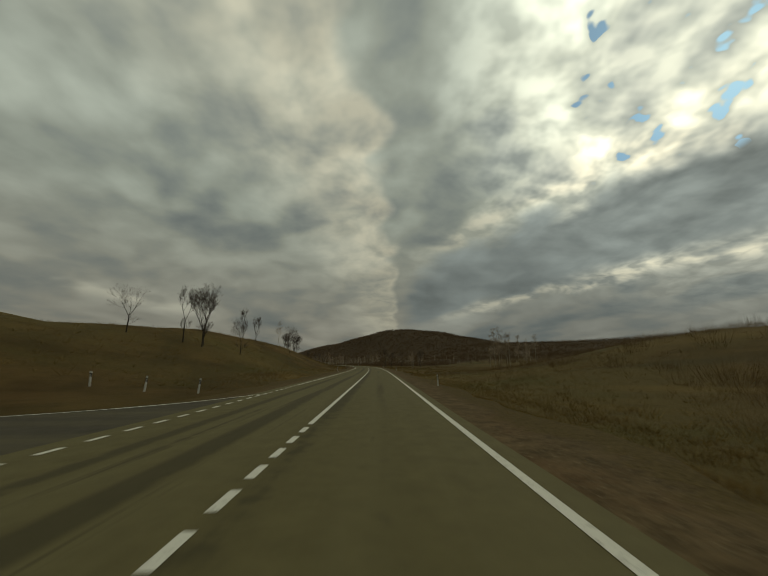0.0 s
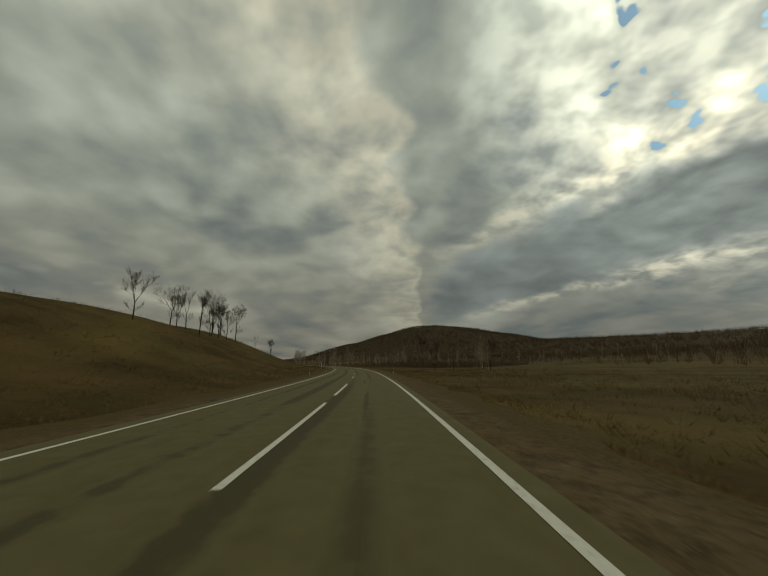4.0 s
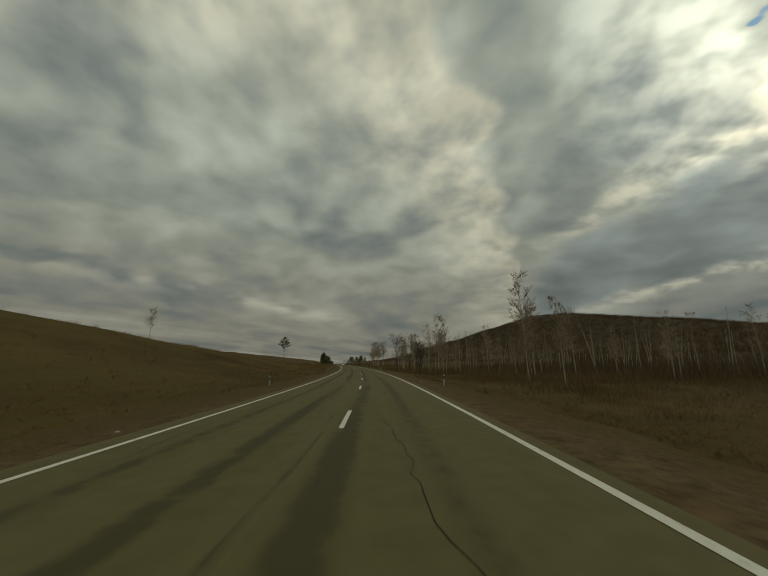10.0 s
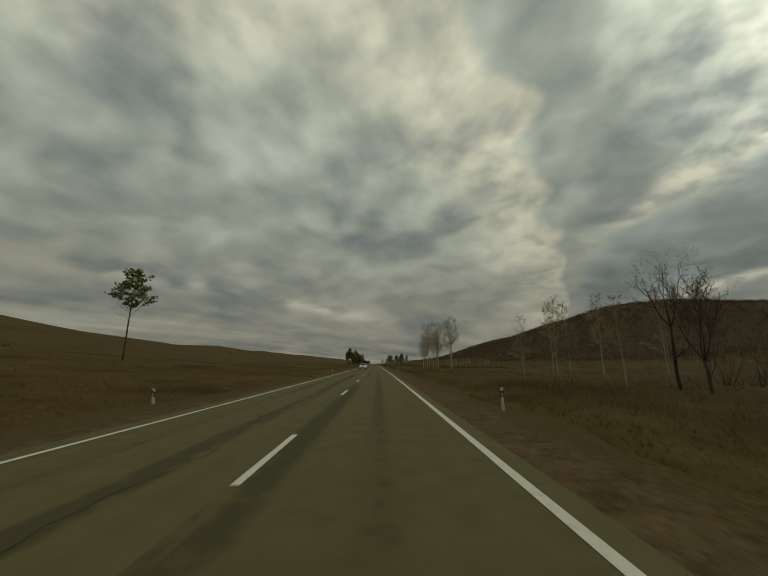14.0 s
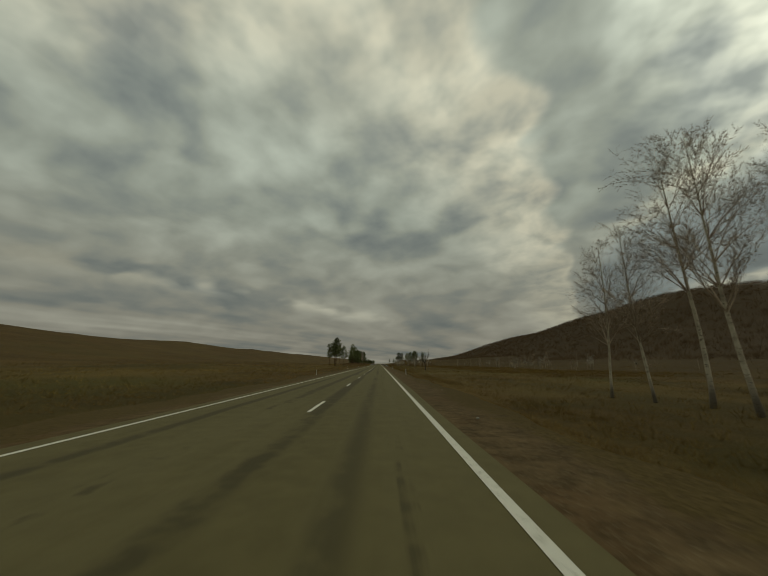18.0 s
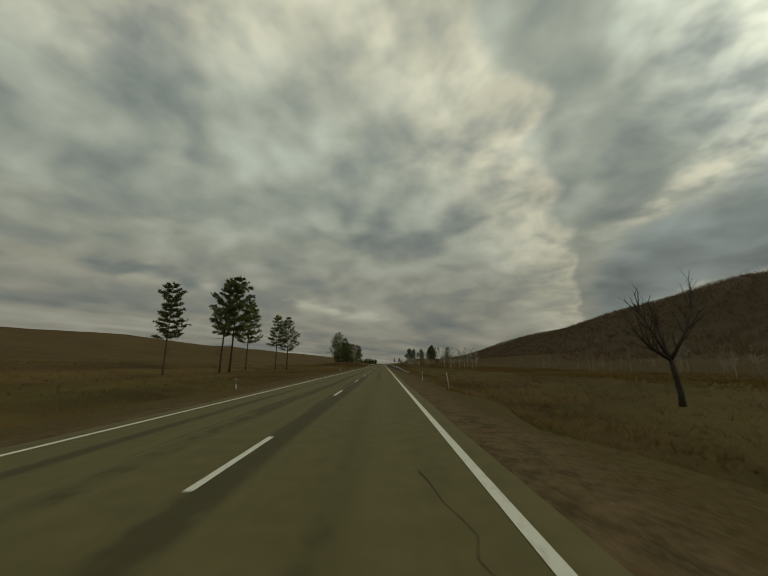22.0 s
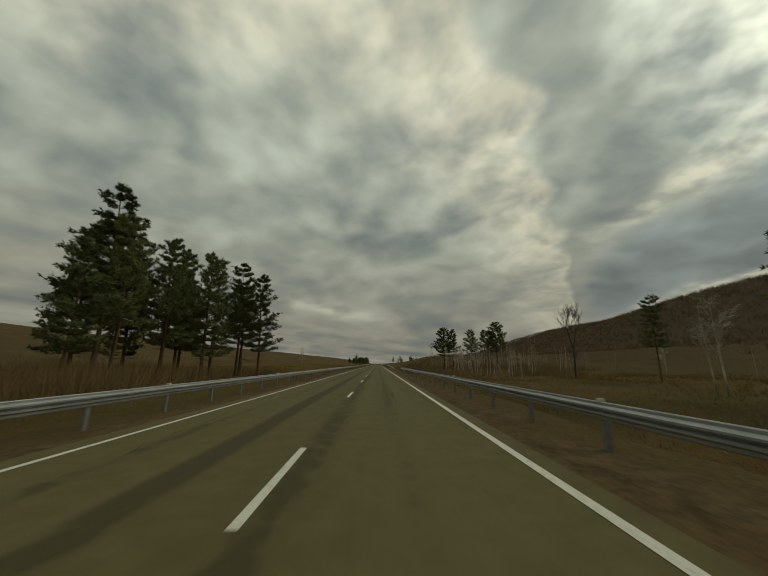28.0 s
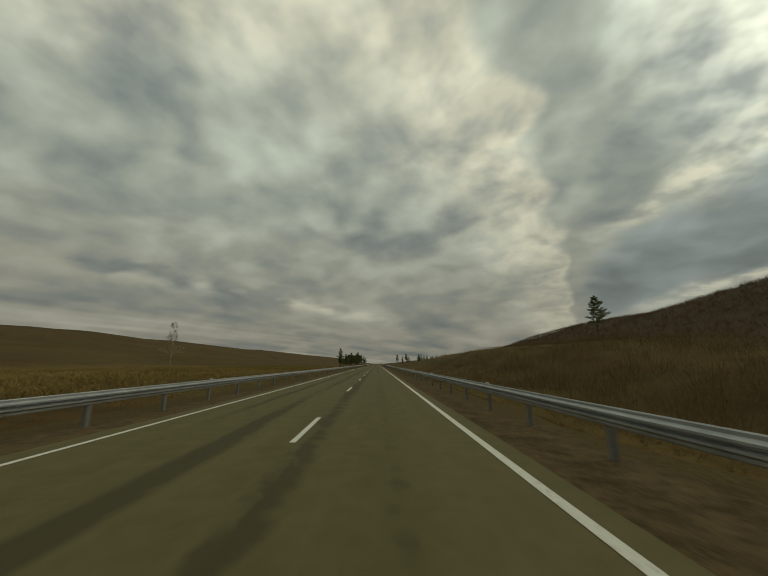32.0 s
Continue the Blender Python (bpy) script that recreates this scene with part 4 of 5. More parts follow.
# pines and woods at the far end of the straight
for i in range(22):
    near = i == 0
    plant((FULL + BROAD)[i % 5], 1182 if near else rnd.uniform(1186, 1228), -17.5 if near else rnd.uniform(-19, -7.5), 9.6 if near else rnd.uniform(5.6, 7.8), rnd.uniform(0, 360),
          "dark pine in a low clump far along the road", "pine tree", "far pines")
for i in range(26):
    plant(FULL[i % 3], rnd.uniform(1420, 1560), rnd.uniform(-45, -10), rnd.uniform(9, 13), rnd.uniform(0, 360), "dark pine in a distant belt", "pine tree", "far pine belt")
for i in range(26):
    plant(FULL[i % 3], rnd.uniform(1420, 1560), rnd.uniform(16, 110), rnd.uniform(9, 12), rnd.uniform(0, 360), "dark pine in a distant belt", "pine tree", "far pine belt")


def stem_field(name, count, s0, s1, u0, u1, low, high, label):
    """Thin white stems with a few bare side shoots, too many to count, as one mesh."""
    shape = Shape()
    for _ in range(count):
        s, u, h = rnd.uniform(s0, s1), rnd.uniform(u0, u1), rnd.uniform(low, high)
        foot = Vector(stood(s, u, 0.2))
        lean_ = Vector((rnd.gauss(0, 0.09), rnd.gauss(0, 0.09), 1))
        mid_ = foot + lean_ * h * 0.5
        top = mid_ + (lean_ + Vector((rnd.gauss(0, 0.06), rnd.gauss(0, 0.06), 0))) * h * 0.5
        shape.tube([foot, mid_, top], [h * 0.0075, h * 0.005, 0.012], 5, False)
        for _ in range(rnd.randint(3, 8)):
            a = mid_.lerp(top, rnd.random())
            shape.sliver(a, a + Vector((rnd.gauss(0, 0.5), rnd.gauss(0, 0.5), rnd.uniform(0.4, 1.0))) * h * 0.1, 0.018, Vector((1, 0, 0)))
    ob = new(name, shape.mesh(name, BIRCH))
    tagged(ob, label, "birch trees", "", "stuff")


stem_field("birch_stems", 70, 650, 965, 60, 110, 2.5, 6, "thin pale birch stems standing in the wet hollow")
stem_field("birch_stems", 30, 972, 1024, 30, 60, 4.5, 9, "thin white birch stems behind the pine thicket")
stem_field("birch_stems", 90, 345, 450, 28, 80, 7, 11, "white birch stems deep in the bare wood")
stem_field("birch_stems", 110, 240, 560, 85, 210, 6, 11, "pale birch stems on the lower hill slope")

# ---- grass, brush and far woods, too many to count ----


def sliver_field(name, material, roots, tips, widths, label, category):
    """One mesh of upright slivers: roots and tips are (n, 3) arrays."""
    n = len(roots)
    rng = np.random.default_rng(len(name))
    w = rng.uniform(0, 2 * np.pi, n)
    side = np.stack([np.cos(w), np.sin(w), np.zeros(n)], 1) * widths[:, None]
    co = np.stack([roots - side, roots + side, tips], 1).reshape(-1, 3)
    me = bpy.data.meshes.new(name)
    me.vertices.add(3 * n), me.loops.add(3 * n), me.polygons.add(n)
    me.vertices.foreach_set("co", co.astype(np.float32).ravel())
    me.loops.foreach_set("vertex_index", np.arange(3 * n, dtype=np.int32))
    me.polygons.foreach_set("loop_start", np.arange(0, 3 * n, 3, dtype=np.int32))
    me.update(calc_edges=True)
    me.materials.append(material)
    return tagged(new(name, me), label, category, "", "stuff")


def field(name, material, spots, blades, height, width, lean, label, category, seed, fan=0.5):
    """Tufts at (s, u, size) of some blades each."""
    rng = np.random.default_rng(seed)
    base = np.array([stood(s, u, 0.03) for s, u, k in spots])
    size = np.array([k for s, u, k in spots])
    base, size = np.repeat(base, blades, 0), np.repeat(size, blades)
    n = len(base)
    off = rng.normal(0, 1, (n, 2)) * (lean * size)[:, None]
    tall = height * size * rng.uniform(0.5, 1.1, n)
    roots = base.copy()
    roots[:, :2] += off * fan
    tips = roots + np.stack([off[:, 0] * (1.4 - fan) + rng.normal(0, 0.15, n) * tall, off[:, 1] * (1.4 - fan) + rng.normal(0, 0.15, n) * tall, tall], 1)
    return sliver_field(name, material, roots, tips, width * size * rng.uniform(0.6, 1.2, n), label, category)


def island_material(name, colours, rough=0.9, tinted=False):
    """Each blade has a shade of its own, in drifts."""
    m, gr, b = surface(name, rough)
    geo = gr.add("ShaderNodeNewGeometry")
    drift_ = gr.noise(geo.outputs["Position"], 0.07, 3.0, 0.6)
    pick = gr.calc("ADD", gr.calc("MULTIPLY", geo.outputs["Random Per Island"], 0.55), gr.calc("MULTIPLY", gr.span(drift_, 0.3, 0.7), 0.45))
    c = gr.blend(gr.span(pick, 0.1, 0.55), colours[0], colours[1])
    c = gr.blend(gr.span(pick, 0.55, 0.95), c, colours[2])
    if tinted:
        hue = gr.noise(geo.outputs["Position"], 0.035, 4.0, 0.65, 0.5)
        c = gr.blend(gr.span(hue, 0.54, 0.70, 0.0, 0.22), c, (0.160, 0.088, 0.029))
        c = gr.blend(gr.span(hue, 0.47, 0.34, 0.0, 0.55), c, (0.125, 0.108, 0.032))
    gr.put(b.inputs["Base Color"], c)
    return m


GRASS = island_material("dry_grass_blades", ((0.124, 0.079, 0.029), (0.191, 0.123, 0.044), (0.276, 0.190, 0.071)), tinted=True)
RANK = island_material("rank_grass_blades", ((0.117, 0.079, 0.029), (0.173, 0.119, 0.041), (0.241, 0.175, 0.063)), tinted=True)
SCRUB = island_material("bare_scrub", ((0.118, 0.077, 0.038), (0.172, 0.114, 0.054), (0.230, 0.158, 0.072)))
WOODS = island_material("far_bare_woods", ((0.112, 0.075, 0.043), (0.134, 0.090, 0.050), (0.160, 0.107, 0.059)))

rnd = random.Random(77)


def scatter(count, s0, s1, u0, u1, low, high, bias=1.0):
    out = []
    for _ in range(count):
        s, u = rnd.uniform(s0, s1), u0 + (u1 - u0) * rnd.random() ** bias
        if u < 0 and -16 < s < 22:
            continue
        if noise.noise((s * 0.05, u * 0.08, 3.3)) > rnd.uniform(-0.8, 0.5) - 0.1:
            out.append((s, u, rnd.uniform(low, high)))
    return out


field("verge_grass", GRASS, scatter(30000, -15, 1090, 4.6, 7.4, 0.25, 0.95, 0.6) + scatter(20000, -15, 1090, -7.4, -4.9, 0.25, 0.95, 1.5) + scatter(46000, -15, 1090, 5.7, 14, 0.45, 1.15, 0.8) + scatter(32000, -15, 1090, -14, -6.0, 0.45, 1.15), 8, 0.27, 0.012, 0.14,
      "dry brown grass tufts on the road verge", "grass", 1)
field("rank_grass", RANK, scatter(30000, -15, 1110, 11, 40, 0.7, 1.4, 1.4) + scatter(22000, -15, 1110, -40, -11, 0.6, 1.2, 0.7), 9, 0.42, 0.013, 0.24,
      "rank dry grass on the field beside the road", "grass", 2)
field("meadow_grass", RANK, scatter(14000, 0, 1300, 38, 150, 0.9, 1.8, 1.6) + scatter(12000, 0, 1300, -150, -38, 0.8, 1.5, 0.6), 10, 0.42, 0.020, 0.5,
      "dry meadow grass on the slopes", "grass", 3)
GOLD = island_material("golden_grass_blades", ((0.132, 0.096, 0.031), (0.228, 0.162, 0.050), (0.324, 0.228, 0.077)))
SEDGE = island_material("rusty_sedge_blades", ((0.114, 0.070, 0.019), (0.174, 0.108, 0.029), (0.228, 0.146, 0.040)))
field("golden_grass", GOLD, scatter(24000, 960, 1160, -75, -13, 0.8, 1.6) + scatter(2500, 560, 700, -40, -14, 0.5, 1.0), 8, 0.42, 0.02, 0.3,
      "pale golden grass in the meadow", "grass", 7)
field("rusty_sedge", SEDGE, scatter(15000, 630, 960, 40, 82, 0.8, 1.7) + scatter(1800, 940, 985, 9, 24, 0.5, 1.0) + scatter(1500, 10, 90, 9, 18, 0.4, 0.8), 8, 0.5, 0.02, 0.3,
      "rusty brown sedge along the wet hollow", "grass", 8)
brush = scatter(900, -10, 330, 16, 80, 0.5, 1.2, 1.1) + scatter(1700, 330, 480, 17, 75, 0.4, 1.15, 1.1) + scatter(700, 470, 960, 26, 110, 0.5, 1.2, 0.9)
brush += scatter(1300, 470, 1150, -170, -24, 0.25, 0.8, 0.8)
brush += scatter(1000, 955, 1060, 16, 70, 0.7, 1.9, 1.2) + scatter(300, 1050, 1110, 16, 80, 0.6, 1.5, 1.2) + scatter(260, 50, 420, -40, -12, 0.35, 0.8) + scatter(240, 840, 930, -30, -12, 0.6, 1.5)
field("scrub", SCRUB, brush, 60, 1.35, 0.009, 0.7, "dark leafless scrub in the hollow", "scrub", 4, 1.0)
field("thicket", SCRUB, scatter(200, 20, 110, 30, 85, 0.9, 1.9, 0.8) + scatter(420, 335, 445, 19, 60, 0.7, 1.7, 1.1) + scatter(420, 866, 932, -34, -13.5, 0.7, 1.9), 80, 1.35, 0.011, 0.75, "dark leafless thicket on rough ground by the road", "scrub", 11, 1.0)
hill = [(s, u, k) for s, u, k in scatter(50000, -250, 2300, 215, 720, 0.55, 1.05, 0.85) + scatter(2500, 560, 1500, 150, 225, 0.3, 0.7, 0.5)]
field("hill_forest", WOODS, hill, 13, 6.5, 0.13, 2.4, "bare brown woods on the far hillside", "forest", 5)
edge = scatter(6500, -250, 560, 125, 270, 0.35, 1.0, 0.7) + scatter(2600, 310, 480, 48, 135, 0.3, 0.9)
field("valley_forest", WOODS, edge, 14, 6.0, 0.09, 1.5, "bare brown woods at the foot of the hill", "forest", 6)

# ---- road furniture ----


REFLECTOR = mottled("reflector", (0.5, 0.46, 0.38), (0.7, 0.66, 0.58), 20.0, 90.0, 0.25, 0.2)


def delineator():
    """A white marker post with a slanted black band and a reflector."""
    ob = new("delineator_post")
    body, band, glass = Shape(), Shape(), Shape()
    body.v = [(x, y, z) for z, top in ((-0.3, 0), (0.98, 1)) for x, y in ((-0.055, -0.03), (0.055, -0.03), (0.06, 0.0), (0.055, 0.03), (-0.055, 0.03), (-0.06, 0.0))]
    body.v[6:] = [(x * 0.92, y * 0.92, z + (0.06 if y < 0 else 0.0)) for x, y, z in body.v[6:]]
    body.f = [tuple(range(5, -1, -1)), tuple(range(6, 12))] + [(i, (i + 1) % 6, 6 + (i + 1) % 6, 6 + i) for i in range(6)]
    band.v = [(x, y, z + (0.09 if y < 0 else 0)) for z in (0.60, 0.82) for x, y in ((-0.06, -0.034), (0.06, -0.034), (0.064, 0), (0.06, 0.034), (-0.06, 0.034), (-0.064, 0))]
    band.f = [tuple(range(5, -1, -1)), tuple(range(6, 12))] + [(i, (i + 1) % 6, 6 + (i + 1) % 6, 6 + i) for i in range(6)]
    glass.box(-0.02, -0.041, 0.70, 0.02, -0.033, 0.84)
    part("post", body, WHITE, ob)
    part("black_band", band, BLACK, ob, "black band")
    part("reflector", glass, REFLECTOR, ob, "small pale reflector")
    return ob


first_post = None
rnd = random.Random(9)
POSTS = [(s, -7.0) for s in (77, 127, 177, 227, 279, 333, 383, 392, 402, 412, 422, 432, 443.5, 498, 555, 605.5, 655, 704, 756.5, 805)]
POSTS += [(s, 5.75) for s in (24, 73, 122, 174, 224, 276, 330, 391, 412, 422, 441, 496, 552, 603, 653, 713)]
POSTS += [(21, -9.0), (20, -11.5), (20.5, -15), (20, -21)]
for s, u in POSTS:
    x, y, z = stood(s, u, 0.0)
    m = pose(x, y, z - 0.03, rnd.uniform(-3, 3), rnd.uniform(-4, 4), -math.degrees(bearing(s)) + rnd.uniform(-8, 8)) @ Matrix.Diagonal((0.9, 0.9, 0.93, 1))
    if first_post is None:
        first_post = delineator()
        first_post.matrix_basis = m
        ob = first_post
    else:
        ob = copy_thing(first_post, m)
    tagged(ob, "white roadside marker post with a black band", "marker post", "marker posts")

km = tagged(new("kilometre_post"), "tall white pole with a small blue plate", "road sign")
x, y, z = stood(202, -6.9, 0.0)
km.matrix_basis = pose(x, y, z, 0, -2, -math.degrees(bearing(202))) @ Matrix.Diagonal((0.8, 0.8, 0.74, 1))
pole, foot, plate = Shape(), Shape(), Shape()
pole.tube([(0, 0, -0.3), (0, 0, 2.75)], [0.045, 0.045], 10)
foot.tube([(0, 0, -0.02), (0, 0, 0.35)], [0.049, 0.049], 10)
plate.box(-0.008, 0.05, 2.3, 0.008, 0.40, 2.6)
part("pole", pole, WHITE, km, "white painted pole", True)
part("foot", foot, BLACK, km, "black painted foot", True)
part("plate", plate, mottled("blue_plate", (0.03, 0.07, 0.22), (0.05, 0.1, 0.3), 5.0, 40.0, 0.5), km, "blue plate seen edge-on")
stick = tagged(new("marker_stick"), "thin white stick leaning in the grass", "stake")
x, y, z = stood(705, 6.6, 0.0)
stick.matrix_basis = pose(x, y, z, 0, -7, 0)
rod = Shape()
rod.tube([(0, 0, -0.2), (0.01, 0, 0.6), (0, 0, 1.15)], [0.02, 0.02, 0.018], 8)
part("rod", rod, WHITE, stick, "", True)

WAVE = [(0.0, 0.0), (0.012, 0.02), (0.012, 0.06), (0.078, 0.095), (0.078, 0.125), (0.0, 0.15), (0.0, 0.165), (0.078, 0.19), (0.078, 0.22), (0.012, 0.255), (0.012, 0.295), (0.0, 0.312)]


def guard_rail(s0, s1, u, ramp_in, ramp_out, label):
    """A rail of waved beams on posts; its ends swing outwards and run down into the ground."""
    side = 1 if u > 0 else -1
    ob = new("guard_rail")
    x0, y0 = spot(s0, u)
    ob.matrix_basis = Matrix.Translation((x0, y0, 0))

    def place(s):
        into = min(1.0, (s - s0) / 12) if ramp_in else 1.0
        out = min(1.0, (s1 - s) / 12) if ramp_out else 1.0
        k = min(into, out)
        k = k * k * (3 - 2 * k)
        return u + side * 1.7 * (1 - k), 0.48 - 0.95 * (1 - k)
    s = s0
    while s < s1 - 0.1:
        e = min(s + 4.0, s1)
        shape = Shape()
        n = 4 if (s - s0 < 13 or s1 - s < 17) else 2
        for i in range(n + 1):
            q = s + (e - s) * i / n + (0.02 if i == n else 0)
            v, low = place(q)
            for o, h in WAVE:
                x, y = spot(q, v - side * o)
                shape.v.append((x - x0, y - y0, low + h))
            for o, h in reversed(WAVE):
                x, y = spot(q, v - side * (o - 0.005))
                shape.v.append((x - x0, y - y0, low + h))
        m = 2 * len(WAVE)
        for i in range(n):
            for j in range(m):
                a, b = i * m + j, i * m + (j + 1) % m
                shape.f.append((a, b, b + m, a + m) if side > 0 else (b, a, a + m, b + m))
        shape.f.append(tuple(range(m)))
        shape.f.append(tuple(n * m + j for j in reversed(range(m))))
        part("beam", shape, STEEL, ob)
        s = e
    s = s0 + 2.0
    post = Shape()
    post.box(-0.006, -0.055, -0.9, 0.006, 0.055, 0.28)
    post.box(0.006, -0.055, -0.9, 0.09, -0.047, 0.28)
    post.box(0.006, 0.047, -0.9, 0.09, 0.055, 0.28)
    post_mesh = post.mesh("post", POST_STEEL)
    cap = Shape()
    cap.box(-0.045, -0.05, 0.0, 0.045, 0.05, 0.05)
    cap_mesh = cap.mesh("reflector", REFLECTOR)
    i = 0
    while s < s1 - 1:
        v, low = place(s)
        x, y = spot(s, v + side * 0.03)
        p = part("post", post_mesh, POST_STEEL, ob)
        p.matrix_basis = pose(x - x0, y - y0, low, 0, 0, -math.degrees(bearing(s)) + (0 if side > 0 else 180))
        if i % 4 == 2 and low > 0.47:
            c = part("reflector", cap_mesh, REFLECTOR, ob, "small pale reflector on the beam")
            c.matrix_basis = pose(x - x0, y - y0, low + 0.31, 0, 0, -math.degrees(bearing(s)))
        s += 3.0
        i += 1
    return tagged(ob, label, "guard rail", "guard rails")


guard_rail(741, 945.5, 5.25, True, True, "grey galvanised steel guard rail along the grass verge")
guard_rail(866, 1300, -5.3, True, True, "grey galvanised steel guard rail beside the pine stand")
guard_rail(983, 1300, 5.25, True, True, "grey galvanised steel guard rail beginning after a gap")

# ---- small things ----
STONE = varied("pale_stone", (0.16, 0.145, 0.115), (0.42, 0.40, 0.34), 9.0, 0.9, 0.7)
CRACK = mottled("crack_filler", (0.026, 0.022, 0.015), (0.050, 0.043, 0.028), 3.0, 40.0, 0.8, 0.1)
rnd = random.Random(31)


def stone(seed):
    r = random.Random(seed)
    bm = bmesh.new()
    bmesh.ops.create_icosphere(bm, subdivisions=2, radius=1.0)
    k = Vector((r.uniform(0.8, 1.2), r.uniform(0.7, 1.0), r.uniform(0.45, 0.7)))
    for v in bm.verts:
        n = 1 + 0.35 * noise.noise(v.co * 1.3 + Vector((seed, 0, 0))) + 0.1 * noise.noise(v.co * 4 + Vector((0, seed, 0)))
        v.co = Vector((v.co.x * k.x, v.co.y * k.y, v.co.z * k.z)) * n
    me = bpy.data.meshes.new("stone")
    bm.to_mesh(me)
    bm.free()
    me.materials.append(STONE)
    return me


shapes = [stone(i) for i in range(5)]
spots = [(591 + rnd.uniform(-2.5, 6), 6.4 + rnd.uniform(0, 3.5), rnd.uniform(0.025, 0.07)) for _ in range(34)]
spots += [(rnd.uniform(0, 720), rnd.choice((-1, 1)) * rnd.uniform(4.6, 9.5), rnd.uniform(0.02, 0.06)) for _ in range(90)]
spots += [(rnd.uniform(860, 1040), rnd.choice((-1, 1)) * rnd.uniform(4.6, 8.5), rnd.uniform(0.02, 0.05)) for _ in range(30)]
for s, u, k in spots:
    x, y, z = stood(s, u, 0.0)
    if abs(u) < 6.0:
        z = -0.035
    ob = new("stone", rnd.choice(shapes))
    ob.matrix_basis = pose(x, y, z + k * 0.25, 0, 0, rnd.uniform(0, 360)) @ Matrix.Diagonal((k, k, k, 1))
    tagged(ob, "pale rough stone lying on the verge", "stone", "roadside stones")

PAPER = mottled("white_scrap", (0.45, 0.44, 0.40), (0.68, 0.67, 0.63), 8.0, 40.0, 0.8, 0.2)
for s, u, k in ((16, 9.2, 0.16), (9, 7.6, 0.14), (38, 8.4, 0.15), (72, 9.0, 0.18), (78, 8.0, 0.12), (318, 8.6, 0.2), (409, 8.2, 0.1), (880, 6.6, 0.1), (535, 9.0, 0.2), (70, -9.5, 0.12)):
    bm = bmesh.new()
    bmesh.ops.create_grid(bm, x_segments=5, y_segments=5, size=k * 0.5)
    for v in bm.verts:
        v.co.z = k * 0.5 * (noise.noise(v.co * 9 + Vector((s, 0, 0))) + 0.5)
    bmesh.ops.solidify(bm, geom=bm.faces[:], thickness=0.006)
    me = bpy.data.meshes.new("litter")
    bm.to_mesh(me)
    bm.free()
    me.materials.append(PAPER)
    ob = new("litter", me)
    x, y, z = stood(s, u, -0.05)
    ob.matrix_basis = pose(x, y, z, 0, 0, s * 37 % 360)
    tagged(ob, "crumpled white scrap lying in the grass", "litter", "litter on the verge")

log = tagged(new("fallen_trunk"), "pale fallen birch trunk lying in rough grass", "log")
x, y, z = stood(1003, 24, -0.25)
log.matrix_basis = pose(x, y, z, 0, 0, 15)
lying = Shape()
lying.tube([(-3.2, 0, -0.1), (-1, 0.2, 0.1), (1.2, 0.1, 0.45), (3.2, -0.2, 0.9)], [0.13, 0.12, 0.09, 0.04], 7)
part("trunk", lying, BIRCH, log, "", True)
arm = Shape()
arm.tube([(0.4, 0.1, 0.35), (1.4, 0.8, 0.7), (2.2, 1.2, 1.3)], [0.05, 0.035, 0.012], 5)
part("branch", arm, BIRCH, log, "", True)


def crack(s0, u0, ds, du, seed):
    """A crooked crack in the asphalt."""
    r = random.Random(seed)
    n = max(6, int(math.hypot(ds, du) / 0.35))
    verts, off = [], 0.0
    for i in range(n + 1):
        f = i / n
        off += r.uniform(-0.11, 0.11)
        wide = 0.007 * r.uniform(0.5, 1.4)
        s, u = s0 + ds * f + (off if abs(du) > abs(ds) else 0), u0 + du * f + (off if abs(du) <= abs(ds) else 0)
        a, b = ((wide, 0) if abs(du) > abs(ds) else (0, wide))
        for k in (-1, 1):
            x, y = spot(s + a * k, u + b * k)
            verts.append((x, y, 0.004))
    ob = new("crack", mesh_of("crack", verts, [(2 * i, 2 * i + 1, 2 * i + 3, 2 * i + 2) for i in range(n)], CRACK))
    ob.parent = road


rnd = random.Random(3)
for i in range(46):
    s = rnd.uniform(15, 1000)
    if i % 7 == 0:
        crack(s, rnd.uniform(-3.6, -2.6), rnd.uniform(0, 0.8), rnd.uniform(2.0, 6.2), i)
    else:
        crack(s, rnd.uniform(-3.4, 3.3), rnd.uniform(4, 12), rnd.uniform(-0.4, 0.4), i)
crack(401.5, -3.5, 7.5, 1.3, 99)


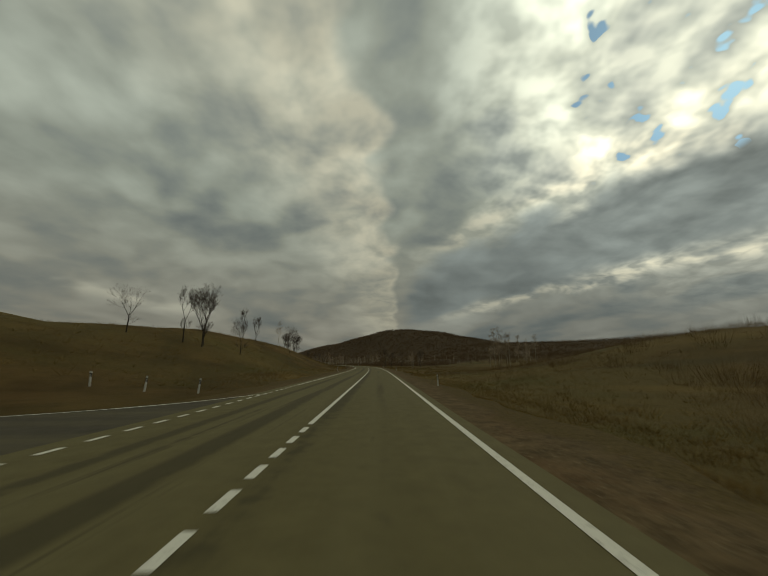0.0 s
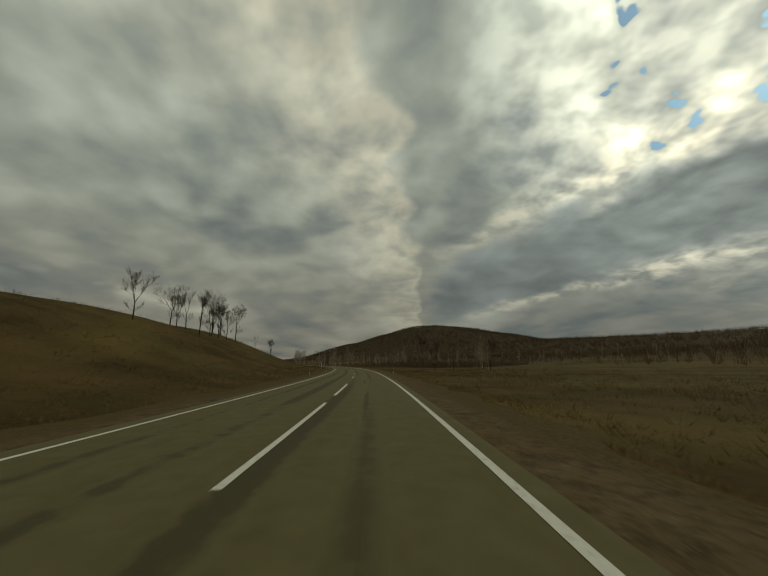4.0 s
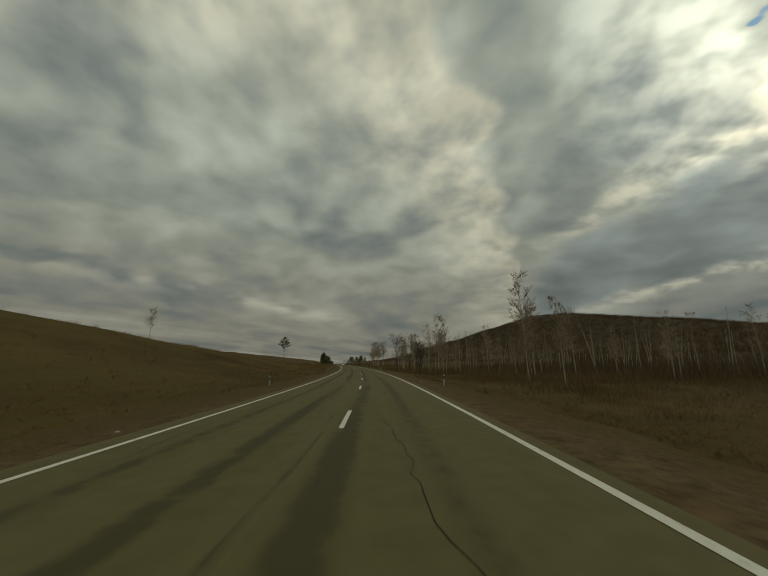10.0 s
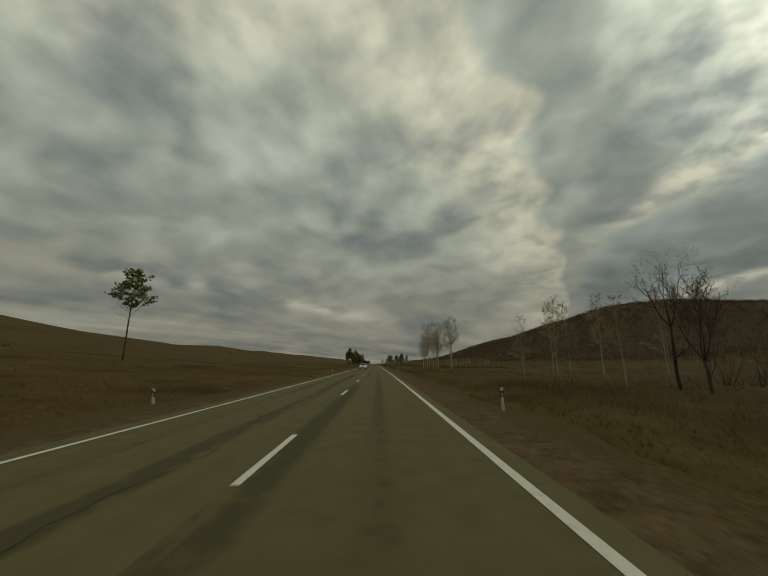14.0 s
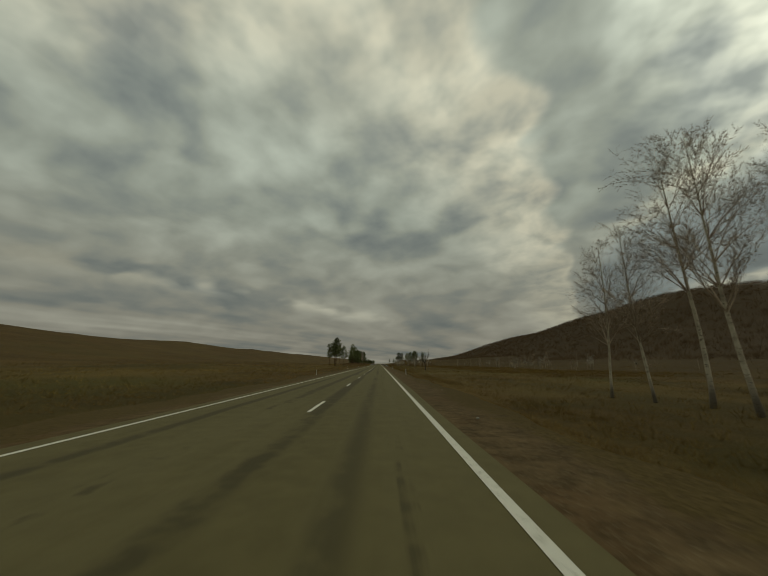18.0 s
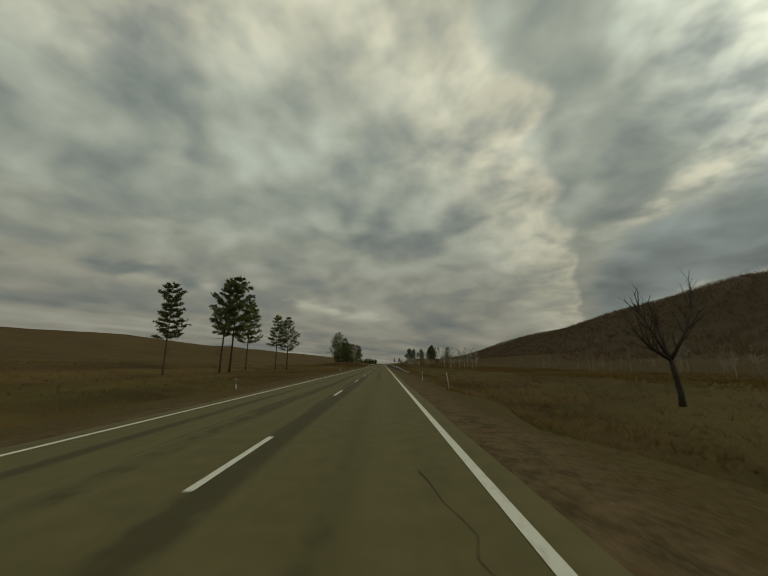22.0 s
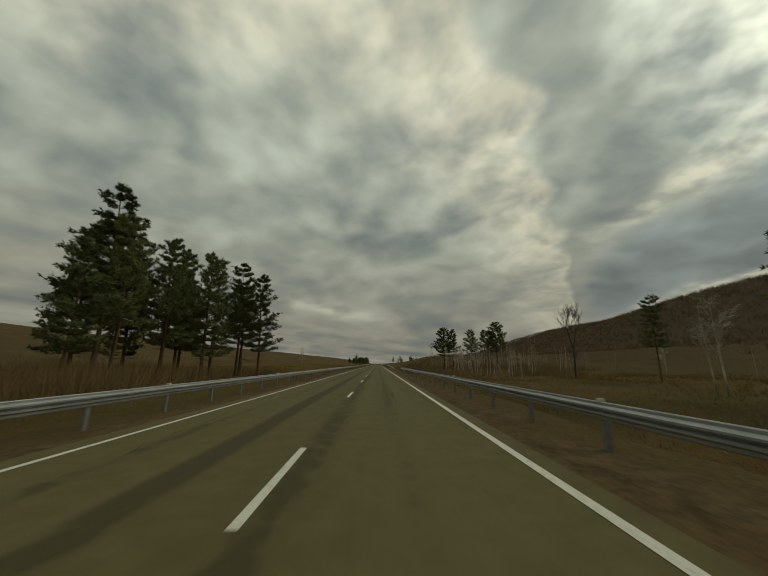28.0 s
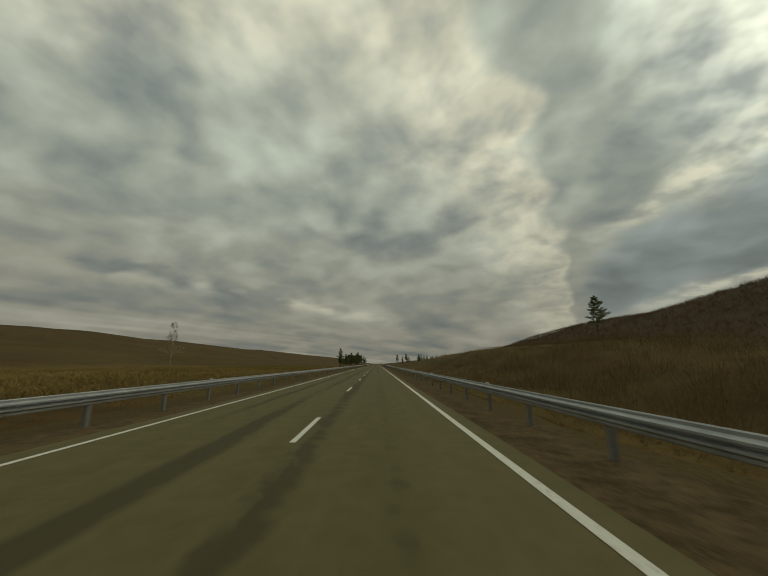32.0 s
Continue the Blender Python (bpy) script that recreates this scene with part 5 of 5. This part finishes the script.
def white_car():
    """A white saloon car, seen from the front."""
    ob = new("car")
    paint_, glass_, rubber = CAR_WHITE, CAR_GLASS, BLACK

    def loft(rings, name, material, label=""):
        sh = Shape()
        m = len(rings[0])
        for ring in rings:
            sh.v += ring
        for i in range(len(rings) - 1):
            for j in range(m):
                a, b = i * m + j, i * m + (j + 1) % m
                sh.f.append((a, a + m, b + m, b))
        sh.f.append(tuple(range(m)))
        sh.f.append(tuple((len(rings) - 1) * m + j for j in reversed(range(m))))
        return part(name, sh, material, ob, label, False)

    def ring(y, half, low, high, soft=0.12):
        return [(-half + soft, y, low), (-half, y, low + soft), (-half, y, high - soft), (-half + soft, y, high), (half - soft, y, high), (half, y, high - soft), (half, y, low + soft), (half - soft, y, low)]
    loft([ring(-2.2, 0.70, 0.35, 0.66), ring(-2.1, 0.82, 0.25, 0.76), ring(-1.4, 0.87, 0.22, 0.88), ring(-0.9, 0.88, 0.22, 0.94), ring(1.3, 0.88, 0.22, 0.98), ring(2.0, 0.84, 0.25, 0.94), ring(2.15, 0.74, 0.35, 0.86)], "body", paint_, "white painted body")
    loft([ring(-1.0, 0.76, 0.9, 0.96, 0.03), ring(-0.25, 0.64, 0.9, 1.40, 0.1), ring(0.7, 0.62, 0.9, 1.43, 0.1), ring(1.5, 0.70, 0.9, 1.0, 0.04)], "cabin", paint_, "white roof and pillars")
    w = Shape()
    w.v = [(-0.68, -0.99, 0.965), (0.68, -0.99, 0.965), (0.52, -0.30, 1.385), (-0.52, -0.30, 1.385), (-0.68, -1.0, 0.985), (0.68, -1.0, 0.985), (0.52, -0.32, 1.40), (-0.52, -0.32, 1.40)]
    w.f = [(0, 3, 2, 1), (4, 5, 6, 7), (0, 1, 5, 4), (1, 2, 6, 5), (2, 3, 7, 6), (3, 0, 4, 7)]
    part("windscreen", w, glass_, ob, "dark windscreen")
    gr_ = Shape()
    gr_.box(-0.4, -2.23, 0.42, 0.4, -2.17, 0.58)
    part("grille", gr_, BLACK, ob, "black grille")
    for k in (-1, 1):
        h = Shape()
        h.box(k * 0.62 - 0.14, -2.17, 0.58, k * 0.62 + 0.14, -2.06, 0.70)
        part("headlight", h, REFLECTOR, ob, "clear headlight")
        mir = Shape()
        mir.box(k * 0.97 - 0.08, -0.72, 0.93, k * 0.97 + 0.08, -0.62, 1.05)
        part("mirror", mir, paint_, ob)
        for y in (-1.35, 1.3):
            t_ = Shape()
            t_.tube([(k * 0.70, y, 0.31), (k * 0.89, y, 0.31)], [0.31, 0.31], 18)
            wheel = part("wheel", t_, rubber, ob, "black tyre")
            rim = Shape()
            rim.tube([(k * 0.885, y, 0.31), (k * 0.9, y, 0.31)], [0.2, 0.19], 14)
            part("rim", rim, STEEL, wheel, "grey rim")
    return ob


CAR_WHITE = mottled("car_paint", (0.62, 0.62, 0.60), (0.74, 0.74, 0.72), 2.0, 30.0, 0.35, 0.0)
CAR_GLASS = mottled("dark_glass", (0.015, 0.018, 0.018), (0.03, 0.034, 0.034), 2.0, 30.0, 0.1, 0.0)
car = white_car()
x, y = spot(519, -1.85)
car.matrix_basis = pose(x, y, 0.0, 0, 0, -math.degrees(bearing(519)))
tagged(car, "white saloon car in the oncoming lane", "car")
